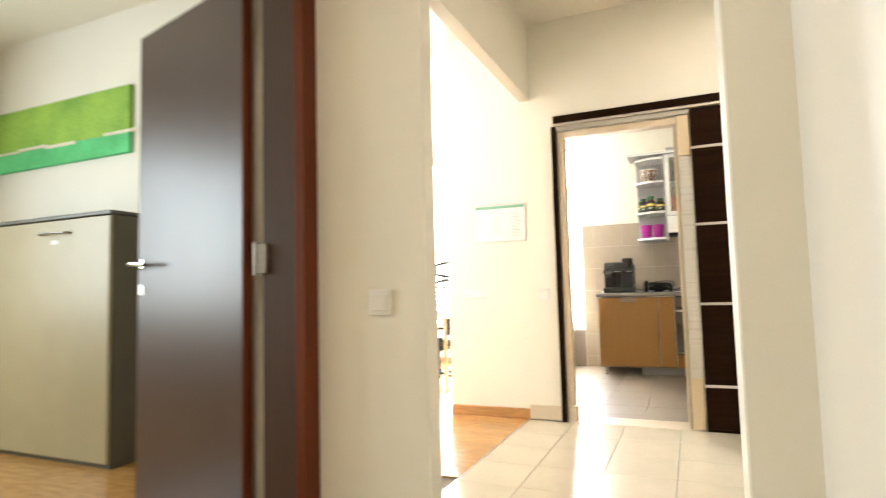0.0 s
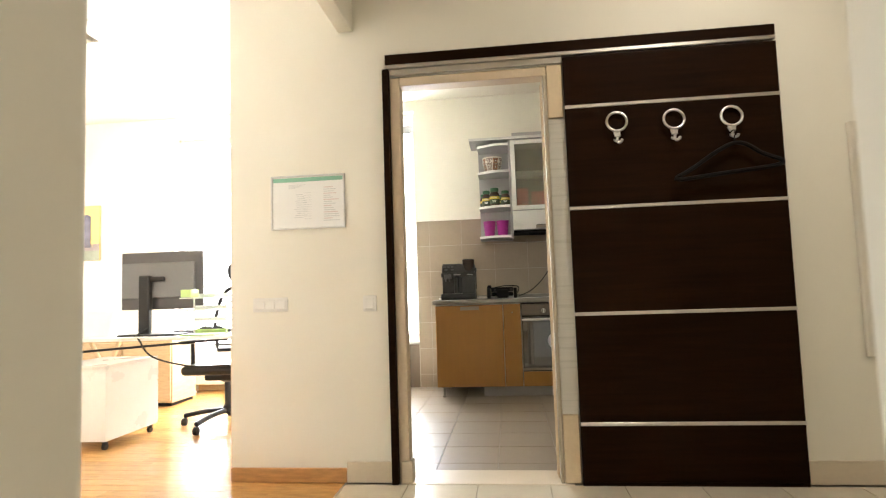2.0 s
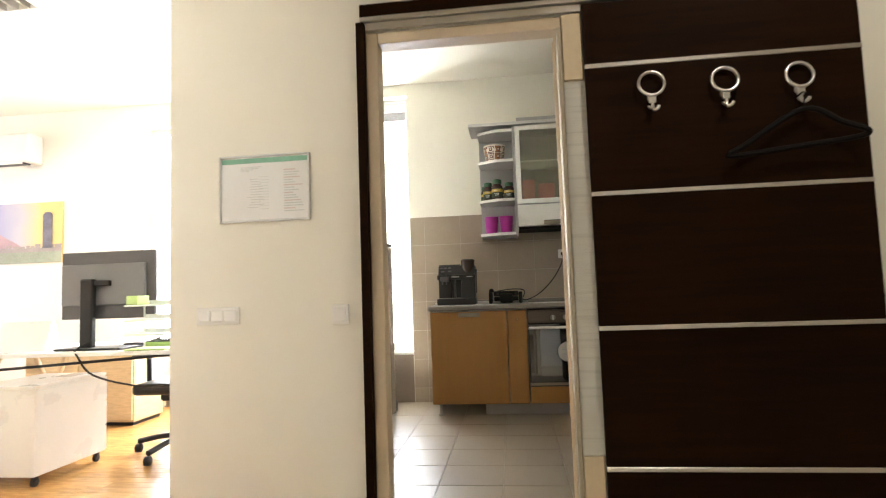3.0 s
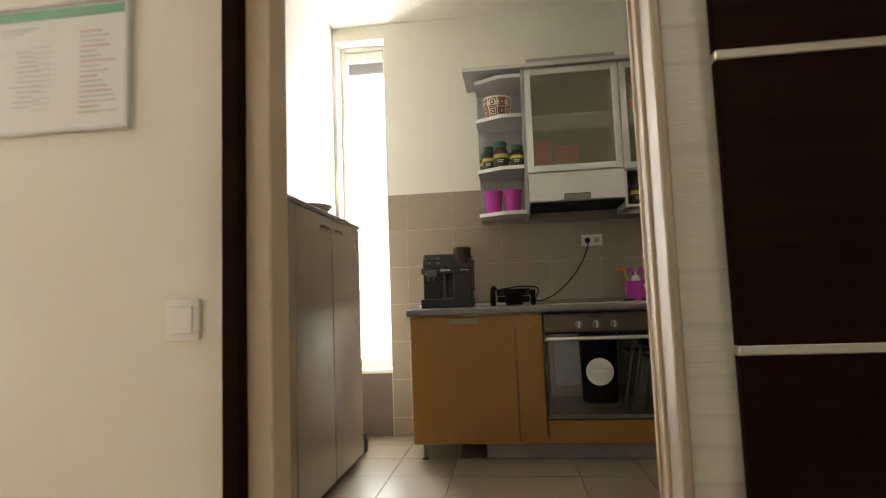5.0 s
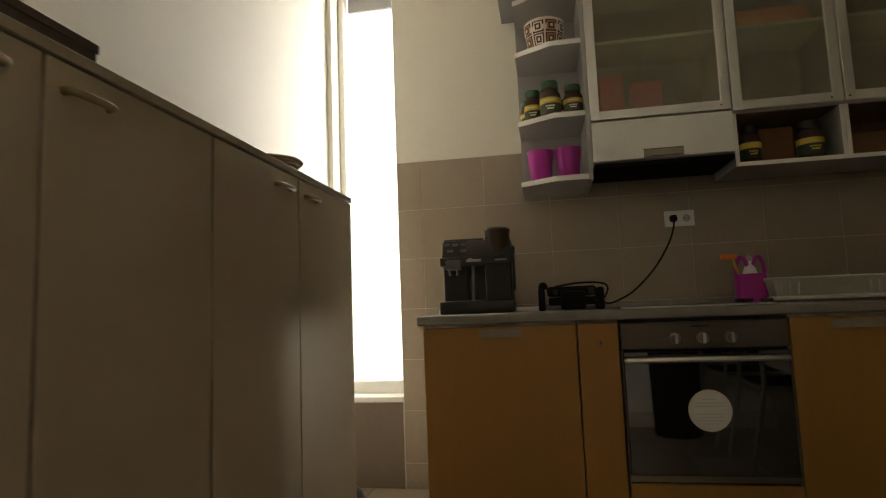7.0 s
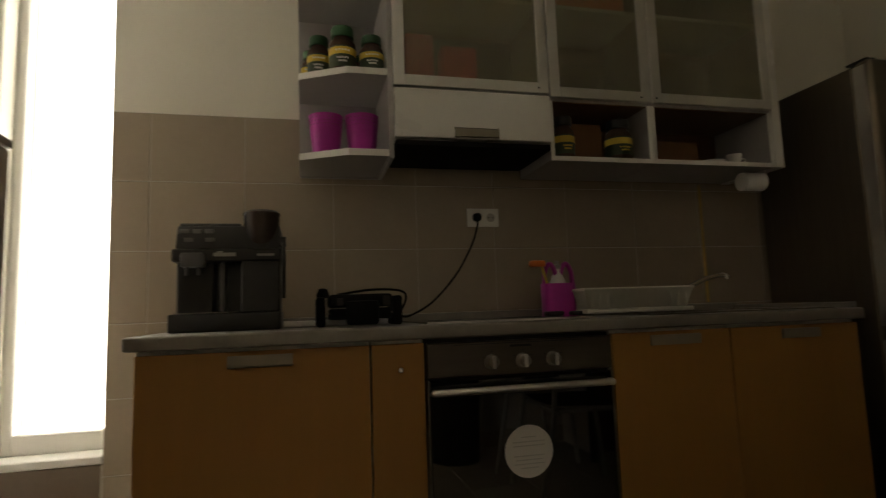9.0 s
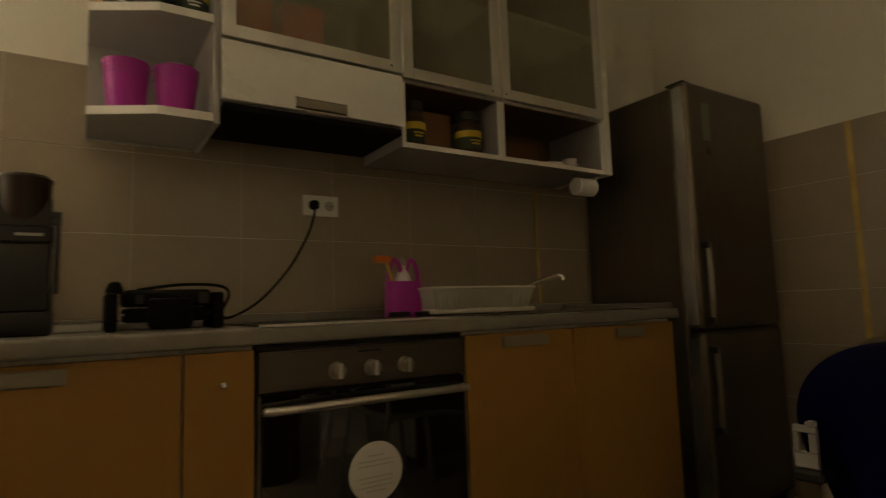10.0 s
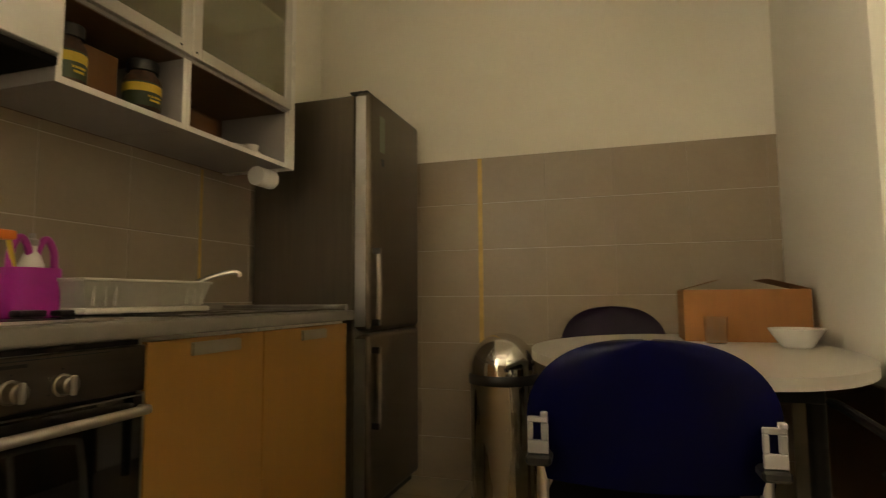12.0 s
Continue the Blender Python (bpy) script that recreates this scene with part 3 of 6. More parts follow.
# built-in oven
ov = thing("oven", (0.84, 6.6, 0.11), "stainless steel built-in oven with three knobs and a dark glass door", "oven")
box("housing", (0.536, FY + 0.022, 0.112), (1.150, CB, 0.858), DARKGREY, ov, 0)
box("control_panel", (0.535, FY - 0.002, 0.742), (1.150, FY + 0.021, 0.847), OVENSTEEL, ov, 0.003)
box("panel_line", (0.62, FY - 0.0035, 0.838), (1.05, FY - 0.002, 0.840), BLACK, ov, 0)
box("brand_mark", (0.80, FY - 0.0035, 0.826), (0.87, FY - 0.002, 0.833), DARKGREY, ov, 0, "small dark maker's mark")
for kx in (0.738, 0.841, 0.943):
    k = lathe("knob", (kx, FY - 0.002, 0.783), [(0.023, 0), (0.023, 0.004), (0.019, 0.006), (0.018, 0.026), (0.015, 0.029), (0.0, 0.029)], STEEL, ov, "satin metal control knob", axis="y", segs=28)
    box("grip", (kx - 0.005, FY - 0.038, 0.764), (kx + 0.005, FY - 0.028, 0.803), ALU, k, 0.002)
    for q in range(5):
        a = radians(210 - 60 * q)
        add = (kx + 0.032 * math.cos(a), 0.783 + 0.032 * math.sin(a))
        box("mark", (add[0] - 0.0015, FY - 0.0032, add[1] - 0.0015), (add[0] + 0.0015, FY - 0.002, add[1] + 0.0015), BLACK, k, 0)
od = box("oven_door", (0.540, FY - 0.004, 0.240), (1.144, FY + 0.020, 0.735), OVENGLASS, ov, 0.004, "dark reflective glass door")
box("door_edge", (0.534, FY - 0.003, 0.232), (0.5395, FY + 0.020, 0.738), STEEL, od, 0.001)
box("door_edge", (1.1445, FY - 0.003, 0.232), (1.150, FY + 0.020, 0.738), STEEL, od, 0.001)
box("door_base_strip", (0.5395, FY - 0.006, 0.240), (1.1445, FY - 0.004, 0.262), STEEL, od, 0)
tube("handle", [(0.552, FY - 0.012, 0.702), (0.575, FY - 0.040, 0.704), (0.84, FY - 0.052, 0.706), (1.105, FY - 0.040, 0.704), (1.130, FY - 0.012, 0.702)],
     0.0115, ALU, od, "bowed satin metal handle", segs=14, flat=0.8)
lathe("sticker", (0.846, FY - 0.0042, 0.507), [(0.079, 0), (0.079, 0.0012)], PAPER, od, "round white paper sticker with printed lines", axis="y", segs=48)
for i, (w, z) in enumerate(((0.050, 0.548), (0.105, 0.534), (0.105, 0.522), (0.10, 0.492), (0.09, 0.480), (0.10, 0.468), (0.06, 0.456))):
    box("print_line", (0.846 - w / 2, FY - 0.0058, z), (0.846 + w / 2, FY - 0.0053, z + 0.0035), INK, od, 0)
box("drawer_front", (0.536, FY, 0.097), (1.150, FY + 0.019, 0.228), BEECH, ov, 0.0015, "beech laminate drawer front")

# worktop, upstand, hob, sink
wt = thing("worktop", (0.95, 6.6, 0.863), "grey laminate worktop with a rounded front edge", "worktop")
bm = bmesh.new()
add_box(bm, (-0.290, 6.271, 0.8635), (2.174, YB - 0.012, 0.9035), 0.008, 3)
part("slab", bm, WORKTOP, wt, smooth=True)
box("upstand", (-0.290, YB - 0.030, 0.9036), (2.174, YB - 0.012, 0.935), WORKTOP, wt, 0.004)
box("end_upstand", (2.148, 6.300, 0.9036), (2.174, YB - 0.031, 0.926), WORKTOP, wt, 0.003)
hob = thing("hob", (0.84, 6.6, 0.9036), "black glass hob set in the worktop", "hob")
box("glass_plate", (0.555, 6.36, 0.9038), (1.135, 6.85, 0.9095), BLACKGLASS, hob, 0.002)
box("metal_rim", (0.552, 6.354, 0.9038), (1.138, 6.3595, 0.9105), ALU, hob, 0.001)
for cx, cy, r in ((0.70, 6.48, 0.09), (0.98, 6.48, 0.07), (0.70, 6.72, 0.07), (0.98, 6.72, 0.09)):
    lathe("cooking_zone", (cx, cy, 0.9096), [(r, 0), (r, 0.0006), (r - 0.004, 0.0006)], DARKGREY, hob, segs=40)
sink = thing("sink", (1.9, 6.6, 0.9036), "stainless steel sink rim in the worktop", "sink")
bm = bmesh.new()
for lo, hi in (((1.35, 6.37, 0.9038), (2.14, 6.42, 0.909)), ((1.35, 6.84, 0.9038), (2.14, 6.88, 0.909)),
               ((1.35, 6.42, 0.9038), (1.72, 6.84, 0.908)), ((2.08, 6.42, 0.9038), (2.14, 6.84, 0.909))):
    add_box(bm, lo, hi, 0.001)
part("rim", bm, STEEL, sink)
box("bowl_floor", (1.721, 6.421, 0.9037), (2.079, 6.839, 0.9045), STEEL, sink, 0)
for k in range(7):
    box("drainer_rib", (1.38, 6.46 + k * 0.052, 0.9081), (1.70, 6.468 + k * 0.052, 0.911), STEEL, sink, 0.001)
tap = thing("mixer_tap", (1.70, 6.80, 0.909), "chrome mixer tap with a raised spout", "tap")
lathe("body", (1.70, 6.80, 0.909), [(0.026, 0), (0.026, 0.008), (0.020, 0.012), (0.020, 0.052), (0.016, 0.064), (0, 0.066)], CHROME, tap)
tube("spout", [(1.695, 6.785, 0.955), (1.735, 6.745, 0.985), (1.81, 6.668, 1.035), (1.855, 6.622, 1.052), (1.872, 6.605, 1.048), (1.876, 6.601, 1.034)], 0.0105, CHROME, tap)
tube("lever", [(1.70, 6.80, 0.985), (1.655, 6.79, 1.002), (1.585, 6.775, 1.016)], 0.0080, STEEL, tap, flat=0.6)

# ---- kitchen: wall units ----
UY = 6.567
su = thing("corner_shelf_unit", (0.33, 6.75, 1.49), "open silver-grey end shelf unit with angled shelves", "shelf unit", "kitchen wall units")
ang = [(0.165, YB - 0.014), (0.165, 6.664), (0.335, UY + 0.004), (0.478, UY + 0.004), (0.478, YB - 0.014)]
for z in (1.502, 1.803, 2.155, 2.425):
    prism("shelf", ang, z, z + 0.022, SILVERLAM, su, 0.001)
    bm = bmesh.new()
    add_prism(bm, [(0.1645, 6.662), (0.334, UY + 0.0015), (0.478, UY + 0.0015), (0.478, UY + 0.004), (0.335, UY + 0.0041), (0.1653, 6.6645)], z - 0.001, z + 0.023, 0)
    part("shelf_edge", bm, WHITELAC, su, "white edging strip")
box("back_panel", (0.165, YB - 0.013, 1.495), (0.478, YB - 0.001, 2.470), SILVERLAM, su, 0)
box("side_panel", (0.479, UY, 1.494), (0.496, YB - 0.001, 2.470), SILVERLAM, su, 0.001)
cor = thing("cornice_board", (1.1, 6.73, 2.473), "silver cornice board along the top of the wall units", "cornice")
box("board", (0.093, 6.53, 2.473), (2.200, YB - 0.001, 2.497), SILVERLAM, cor, 0.002)
box("edge_strip", (0.092, 6.5275, 2.472), (2.201, 6.530, 2.498), ALU, cor, 0.001)
box("top_strip", (0.52, 6.58, 2.4975), (1.10, 6.60, 2.545), SILVERLAM, cor, 0.002)


def glass_door(x0, x1, z0, z1, parent):
    f = 0.042
    d = boxes("door", [((x0, UY - 0.002, z0), (x0 + f, UY + 0.018, z1)), ((x1 - f, UY - 0.002, z0), (x1, UY + 0.018, z1)),
                       ((x0 + f, UY - 0.002, z0), (x1 - f, UY + 0.018, z0 + f)), ((x0 + f, UY - 0.002, z1 - f), (x1 - f, UY + 0.018, z1))],
              ALU, parent, 0.002, "aluminium door frame with frosted glass")
    box("pane", (x0 + f - 0.004, UY + 0.006, z0 + f - 0.004), (x1 - f + 0.004, UY + 0.010, z1 - f + 0.004), FROSTED, d, 0)
    return d


def wall_unit(x0, x1, z0, door_z, label):
    u = thing("wall_cabinet", ((x0 + x1) / 2, 6.75, z0), label, "cabinet", "kitchen wall units")
    t = 0.016
    box("side_panel", (x0, UY + 0.020, z0), (x0 + t, YB - 0.014, 2.470), SILVERLAM, u, 0.001)
    box("side_panel", (x1 - t, UY + 0.020, z0), (x1, YB - 0.014, 2.470), SILVERLAM, u, 0.001)
    box("back_panel", (x0, YB - 0.013, z0), (x1, YB - 0.001, 2.470), DARKBEECH, u, 0)
    # Thin dark sheets put the unlit niche's shade into its side and top.
    box("niche_shade_side", (x0 + t, YB - 0.29, z0 + t), (x0 + t + 0.002, YB - 0.014, door_z - 0.014), DARKBEECH, u, 0)
    box("niche_shade_top", (x0 + t + 0.003, UY + 0.022, door_z - 0.0135), (x1 - t - 0.001, YB - 0.014, door_z - 0.0105), DARKBEECH, u, 0)
    box("bottom_panel", (x0 + t, UY + 0.020, z0), (x1 - t, YB - 0.014, z0 + t), SILVERLAM, u, 0.001)
    box("top_panel", (x0 + t, UY + 0.020, 2.454), (x1 - t, YB - 0.014, 2.470), SILVERLAM, u, 0.001)
    box("middle_panel", (x0 + t, UY + 0.020, door_z - 0.010), (x1 - t, YB - 0.014, door_z + 0.006), SILVERLAM, u, 0.001)
    box("inner_shelf", (x0 + t, UY + 0.030, 2.140), (x1 - t, YB - 0.014, 2.156), WHITELAC, u, 0.001)
    d = glass_door(x0 + 0.002, x1 - 0.002, door_z, 2.468, u)
    return u, d


hu, hd = wall_unit(0.498, 1.110, 1.565, 1.768, "wall cabinet with frosted glass door and white extractor flap")
fl = box("flap", (0.501, UY - 0.002, 1.574), (1.109, UY + 0.018, 1.758), WHITELAC, hu, 0.002, "white lacquered flap over the extractor")
bm = bmesh.new()
add_box(bm, (0.722, UY - 0.014, 1.579), (0.892, UY - 0.002, 1.582))
add_box(bm, (0.722, UY - 0.014, 1.579), (0.892, UY - 0.010, 1.610))
add_box(bm, (0.722, UY - 0.010, 1.610), (0.725, UY - 0.002, 1.616))
add_box(bm, (0.889, UY - 0.010, 1.610), (0.892, UY - 0.002, 1.616))
part("handle", bm, HANDLEGREY, fl, "dull metal recessed handle")
box("handle_slot", (0.726, UY - 0.0032, 1.607), (0.888, UY - 0.0021, 1.616), BLACK, fl, 0)
box("extractor_base", (0.505, UY + 0.001, 1.542), (1.105, YB - 0.03, 1.5645), MATBLACK, hu, 0.003, "dark extractor grille underneath")
box("key_hole", (1.063, UY - 0.004, 1.785), (1.070, UY - 0.002, 1.792), BLACK, hd, 0)
u2, d2 = wall_unit(1.112, 1.561, 1.509, 1.757, "wall cabinet with frosted glass door above an open niche")
u3, d3 = wall_unit(1.563, 2.150, 1.509, 1.757, "wall cabinet with frosted glass door above an open niche")
box("key_hole", (1.508, UY - 0.004, 1.772), (1.515, UY - 0.002, 1.779), BLACK, d2, 0)
box("key_hole", (1.578, UY - 0.004, 1.772), (1.585, UY - 0.002, 1.779), BLACK, d3, 0)
box("edge_strip", (1.112, UY + 0.016, 1.508), (1.561, UY + 0.0195, 1.526), WHITELAC, u2, 0)
box("edge_strip", (1.563, UY + 0.016, 1.508), (2.150, UY + 0.0195, 1.526), WHITELAC, u3, 0)
box("end_panel", (2.151, UY + 0.010, 1.506), (2.196, YB - 0.001, 2.470), WHITELAC, u3, 0.002, "pale end panel")
for xx in (1.112, 1.545, 1.563, 2.134):
    box("edge_strip", (xx, UY + 0.016, 1.526), (xx + 0.016, UY + 0.0195, 1.747), WHITELAC, u2 if xx < 1.55 else u3, 0)

# ---- kitchen: fridge ----
fr = thing("fridge_freezer", (2.67, 6.6, 0), "tall steel-grey fridge freezer with two doors and bar handles", "fridge")
FX0, FX1 = 2.357, 2.972
box("body", (FX0 + 0.004, 6.372, 0.03), (FX1 - 0.004, 6.90, 1.876), FRIDGE, fr, 0.006)
for nm, z0, z1 in (("lower_door", 0.045, 0.792), ("upper_door", 0.806, 1.886)):
    d = box(nm, (FX0, 6.288, z0), (FX1, 6.366, z1), FRIDGE, fr, 0.022, segments=4)
    hz0, hz1 = ((0.385, 0.735) if nm == "lower_door" else (0.832, 1.172))
    hx = FX0 + 0.034
    h = tube("handle", [(hx, 6.262, hz0), (hx, 6.258, (hz0 + hz1) / 2), (hx, 6.262, hz1)], 0.011, STEEL, d, "satin metal bar handle", flat=1.2)
    for hz in (hz0 + 0.012, hz1 - 0.012):
        box("handle_mount", (hx - 0.014, 6.252, hz - 0.014), (hx + 0.014, 6.292, hz + 0.014), BLACK, h, 0.003)
    # Bright strip added for window light catching the door's side edge.
    box("door_edge", (FX0 - 0.0025, 6.312, z0 + 0.02), (FX0 - 0.0003, 6.362, z1 - 0.02), ALU, d, 0.0005, "pale strip for light on the door edge")
    if nm == "upper_door":
        box("badge", (FX0 + 0.115, 6.2865, 1.565), (FX0 + 0.148, 6.2885, 1.60), BLACK, d, 0.0005, "small black badge")
        box("energy_label", (FX0 + 0.10, 6.2868, 1.63), (FX0 + 0.155, 6.2883, 1.80), LABELGREEN, d, 0, "faded green energy label")
box("hinge_cap", (FX0 + 0.01, 6.31, 1.8865), (FX0 + 0.06, 6.40, 1.895), BLACK, fr, 0.002)
box("base_grille", (FX0 + 0.01, 6.33, 0.0), (FX1 - 0.01, 6.88, 0.029), BLACK, fr, 0)

# ---- kitchen: low sideboards along the side wall ----
TX = -0.578


def sideboard(y0, y1, mid, h_ys, label):
    u = thing("cupboard", (-0.74, (y0 + y1) / 2, 0), label, "cupboard", "cupboards along the wall")
    box("body", (XL + 0.004, y0, 0.05), (TX - 0.020, y1, 1.412), GREYEDGE, u, 0.001)
    box("base", (XL + 0.03, y0 + 0.02, 0.0), (TX - 0.05, y1 - 0.02, 0.049), DARKGREY, u, 0)
    box("top_panel", (XL + 0.002, y0 - 0.003, 1.4125), (TX + 0.004, y1 + 0.003, 1.436), GREYEDGE, u, 0.002)
    for (a, b), hy in zip(((y0, mid), (mid, y1)), h_ys):
        d = box("door", (TX - 0.019, a + 0.0045, 0.052), (TX, b - 0.0045, 1.407), GREYLAM, u, 0.0015)
        tube("handle", [(TX, hy - 0.055, 1.352), (TX + 0.018, hy - 0.048, 1.352), (TX + 0.026, hy, 1.350), (TX + 0.018, hy + 0.048, 1.352), (TX, hy + 0.055, 1.352)],
             0.0065, NICKEL, d, "bowed nickel handle", flat=1.3)
    return u


sideboard(4.230, 5.243, 4.739, (4.603, 4.831), "grey laminate cupboard with two doors and bow handles")
sideboard(5.247, 6.303, 5.764, (5.640, 5.864), "grey laminate cupboard with two doors beside the window")

# ---- kitchen: table and chairs ----
tb = thing("dining_table", (2.22, 4.965, 0), "light grey oval dining table on a dark frame", "table")
outline = []
for k in range(72):
    a = 2 * math.pi * k / 72
    c, s = math.cos(a), math.sin(a)
    outline.append((2.22 + 0.75 * c, 4.965 + (0.585 if s > 0 else 0.425) * s))
prism("tabletop", outline, 0.745, 0.774, TABLETOP, tb, 0.004, segments=2, smooth=True)
box("apron", (1.86, 4.72, 0.66), (2.60, 5.30, 0.743), BLACK, tb, 0.004)
for lx in (1.88, 2.58):
    for ly in (4.74, 5.28):
        lathe("leg", (lx, ly, 0), [(0.024, 0), (0.024, 0.66)], BLACK, tb, segs=18)


BRACKET = material("grey_plastic_bracket", (0.27, 0.255, 0.235), 0.45, vary=0.05)


def chair(mat, label, at, turn, armrest=False, tall=1.0):
    """A stacking chair that faces +x, back at x = 0."""
    c = thing("chair", (0, 0, 0), label, "chair", "chairs round the dining table")
    bm = bmesh.new()
    rows, cols = 26, 24
    grid = []
    for j in range(rows + 1):
        v = math.sin(j / rows * math.pi / 2)
        z = 0.56 + 0.300 * v
        half = 0.247 * (0.93 + 0.07 * min(1, v * 2)) * max(0.0004, (1 - max(0, (v - 0.30) / 0.70) ** 2.5)) ** (1 / 2.5)
        line = []
        for i in range(cols + 1):
            s = -1 + 2 * i / cols
            x = -0.02 - 0.075 * (v - 0.3) + 0.055 * s * s * (1 - 0.3 * v)
            line.append(bm.verts.new((x, half * s, z)))
        grid.append(line)
    for j in range(rows):
        for i in range(cols):
            bm.faces.new((grid[j][i], grid[j][i + 1], grid[j + 1][i + 1], grid[j + 1][i]))
    bmesh.ops.solidify(bm, geom=bm.faces[:], thickness=0.011)
    part("backrest", bm, mat, c, smooth=True)
    bm = bmesh.new()
    sg = []
    for j in range(9):
        u = j / 8
        line = []
        for i in range(13):
            s = -1 + 2 * i / 12
            line.append(bm.verts.new((0.06 + 0.41 * u, s * (0.215 + 0.012 * math.sin(math.pi * u)), 0.448 + 0.012 * s * s - 0.035 * max(0, u - 0.75) * 4 * max(0, u - 0.75) + 0.02 * max(0, 0.25 - u))))
        sg.append(line)
    for j in range(8):
        for i in range(12):
            bm.faces.new((sg[j][i], sg[j][i + 1], sg[j + 1][i + 1], sg[j + 1][i]))
    bmesh.ops.solidify(bm, geom=bm.faces[:], thickness=0.014)
    part("seat", bm, MATBLACK, c, "black seat shell", smooth=True)
    for s in (-1, 1):
        y = 0.216 * s
        tube("rear_leg", [(0.045, y, 0.66), (0.05, y, 0.45), (-0.04, y, 0.0)], 0.0125, ALU, c, segs=12)
        tube("front_leg", [(0.055, y * 0.93, 0.44), (0.40, y * 0.93, 0.43), (0.46, y * 0.93, 0.36), (0.50, y * 0.93, 0.0)], 0.0125, ALU, c, segs=12)
        br = boxes("bracket", [((0.020, y - 0.021, 0.628), (0.030, y + 0.021, 0.655)), ((0.020, y - 0.021, 0.690), (0.030, y + 0.021, 0.702)),
                               ((0.020, y - 0.021, 0.655), (0.030, y - 0.006, 0.690)), ((0.020, y + 0.010, 0.655), (0.030, y + 0.021, 0.690)),
                               ((0.010, y - 0.020, 0.702), (0.030, y - 0.006, 0.712))], BRACKET, c, 0.002, "pale grey plastic back bracket")
        br.location = (-0.046, 0, 0)
        cl = box("arm_clip", (-0.03, y - 0.026, 0.604), (0.075, y + 0.026, 0.626), BLACK, c, 0.006, "black plastic clip")
    box("cross_bar", (0.052, -0.24, 0.425), (0.075, 0.24, 0.440), ALU, c, 0.003)
    if armrest:
        tube("armrest", [(0.0, 0.225, 0.688), (0.10, 0.228, 0.692), (0.36, 0.228, 0.692), (0.44, 0.226, 0.684)], 0.015, MATBLACK, c, "black plastic armrest", flat=0.7)
    c.matrix_basis = pose(at[0], at[1], 0, 0, 0, turn) @ Matrix.Diagonal((1, 1, tall, 1))
    return c


chair(BLUE, "dark blue plastic chair with metal legs, pushed to the table", (1.295, 5.185), 2, tall=1.01)
chair(PURPLE, "dark violet plastic chair behind the table against the wall", (2.93, 5.285), 180, tall=1.05)

chair(BLUE, "dark blue plastic chair with a black armrest near the wall", (1.275, 4.543), -3, True)

# bin
bn = thing("pedal_bin", (2.79, 5.79, 0), "round steel swing-lid waste bin with a dark collar", "waste bin")
lathe("base_ring", (2.79, 5.79, 0), [(0.160, 0), (0.162, 0.012), (0.160, 0.026)], BLACK, bn, segs=40)
lathe("body", (2.79, 5.79, 0), [(0.157, 0.026), (0.157, 0.548), (0.150, 0.55)], BINSTEEL, bn, segs=48)
lathe("collar", (2.79, 5.79, 0), [(0.162, 0.546), (0.166, 0.552), (0.166, 0.582), (0.160, 0.592)], BLACK, bn, segs=40)
lathe("dome", (2.79, 5.79, 0), [(0.158, 0.592)] + [(0.158 * math.cos(radians(a)), 0.61 + 0.17 * math.sin(radians(a))) for a in range(0, 91, 9)], CHROME, bn, "domed polished lid", segs=48)

# black bin beside the doorway, seen in the oven glass
bb = thing("waste_bin", (1.10, 4.40, 0), "tall round black plastic waste bin beside the doorway", "waste bin")
lathe("bin_body", (1.10, 4.40, 0), [(0.150, 0), (0.154, 0.008), (0.168, 0.66), (0.172, 0.664), (0.172, 0.680)], MATBLACK, bb, segs=40)
lathe("bin_lid", (1.10, 4.40, 0.681), [(0.174, 0), (0.174, 0.018), (0.150, 0.050), (0.070, 0.066), (0, 0.068)], BLACK, bb, segs=40)

# ---- things on the worktop ----
WZ = 0.9037
SMOKED = material("smoked_brown_plastic", (0.040, 0.026, 0.020), 0.25, vary=0.15, scale=8)
cm = thing("coffee_machine", (-0.055, 6.66, WZ), "black automatic coffee machine with a bean hopper", "coffee machine")
CX0, CX1, CY0, CY1 = -0.226, 0.104, 6.545, 6.760
box("drip_base", (CX0 - 0.008, CY0 - 0.025, WZ), (CX1, CY1, WZ + 0.058), BLACK, cm, 0.006, segments=2)
box("side_body", (CX0, CY0 + 0.06, WZ + 0.058), (CX0 + 0.115, CY1, WZ + 0.235), DARKGREY, cm, 0.004)
box("side_body", (CX1 - 0.125, CY0 + 0.01, WZ + 0.058), (CX1 - 0.004, CY1, WZ + 0.235), BLACK, cm, 0.004)
box("rear_body", (CX0 + 0.115, CY0 + 0.12, WZ + 0.058), (CX1 - 0.125, CY1, WZ + 0.235), BLACK, cm, 0.002)
box("centre_post", (CX0 + 0.135, CY0 + 0.05, WZ + 0.058), (CX0 + 0.150, CY0 + 0.12, WZ + 0.235), MONGREY, cm, 0.002)
box("front_band", (CX0 - 0.004, CY0 - 0.005, WZ + 0.225), (CX1, CY1, WZ + 0.265), DARKGREY, cm, 0.004)
bm = bmesh.new()
prof = [(CY0 + 0.000, WZ + 0.266), (CY0 + 0.035, WZ + 0.345), (CY1, WZ + 0.345), (CY1, WZ + 0.266)]
va = [bm.verts.new((CX0 + 0.006, y, z)) for y, z in prof]
vb = [bm.verts.new((CX1 - 0.004, y, z)) for y, z in prof]
bm.faces.new(va)
bm.faces.new(vb)
for k in range(4):
    bm.faces.new((va[k], va[(k + 1) % 4], vb[(k + 1) % 4], vb[k]))
bmesh.ops.bevel(bm, geom=bm.edges[:], offset=0.005, segments=2, affect="EDGES", profile=0.5)
part("head", bm, DARKGREY, cm, smooth=True)
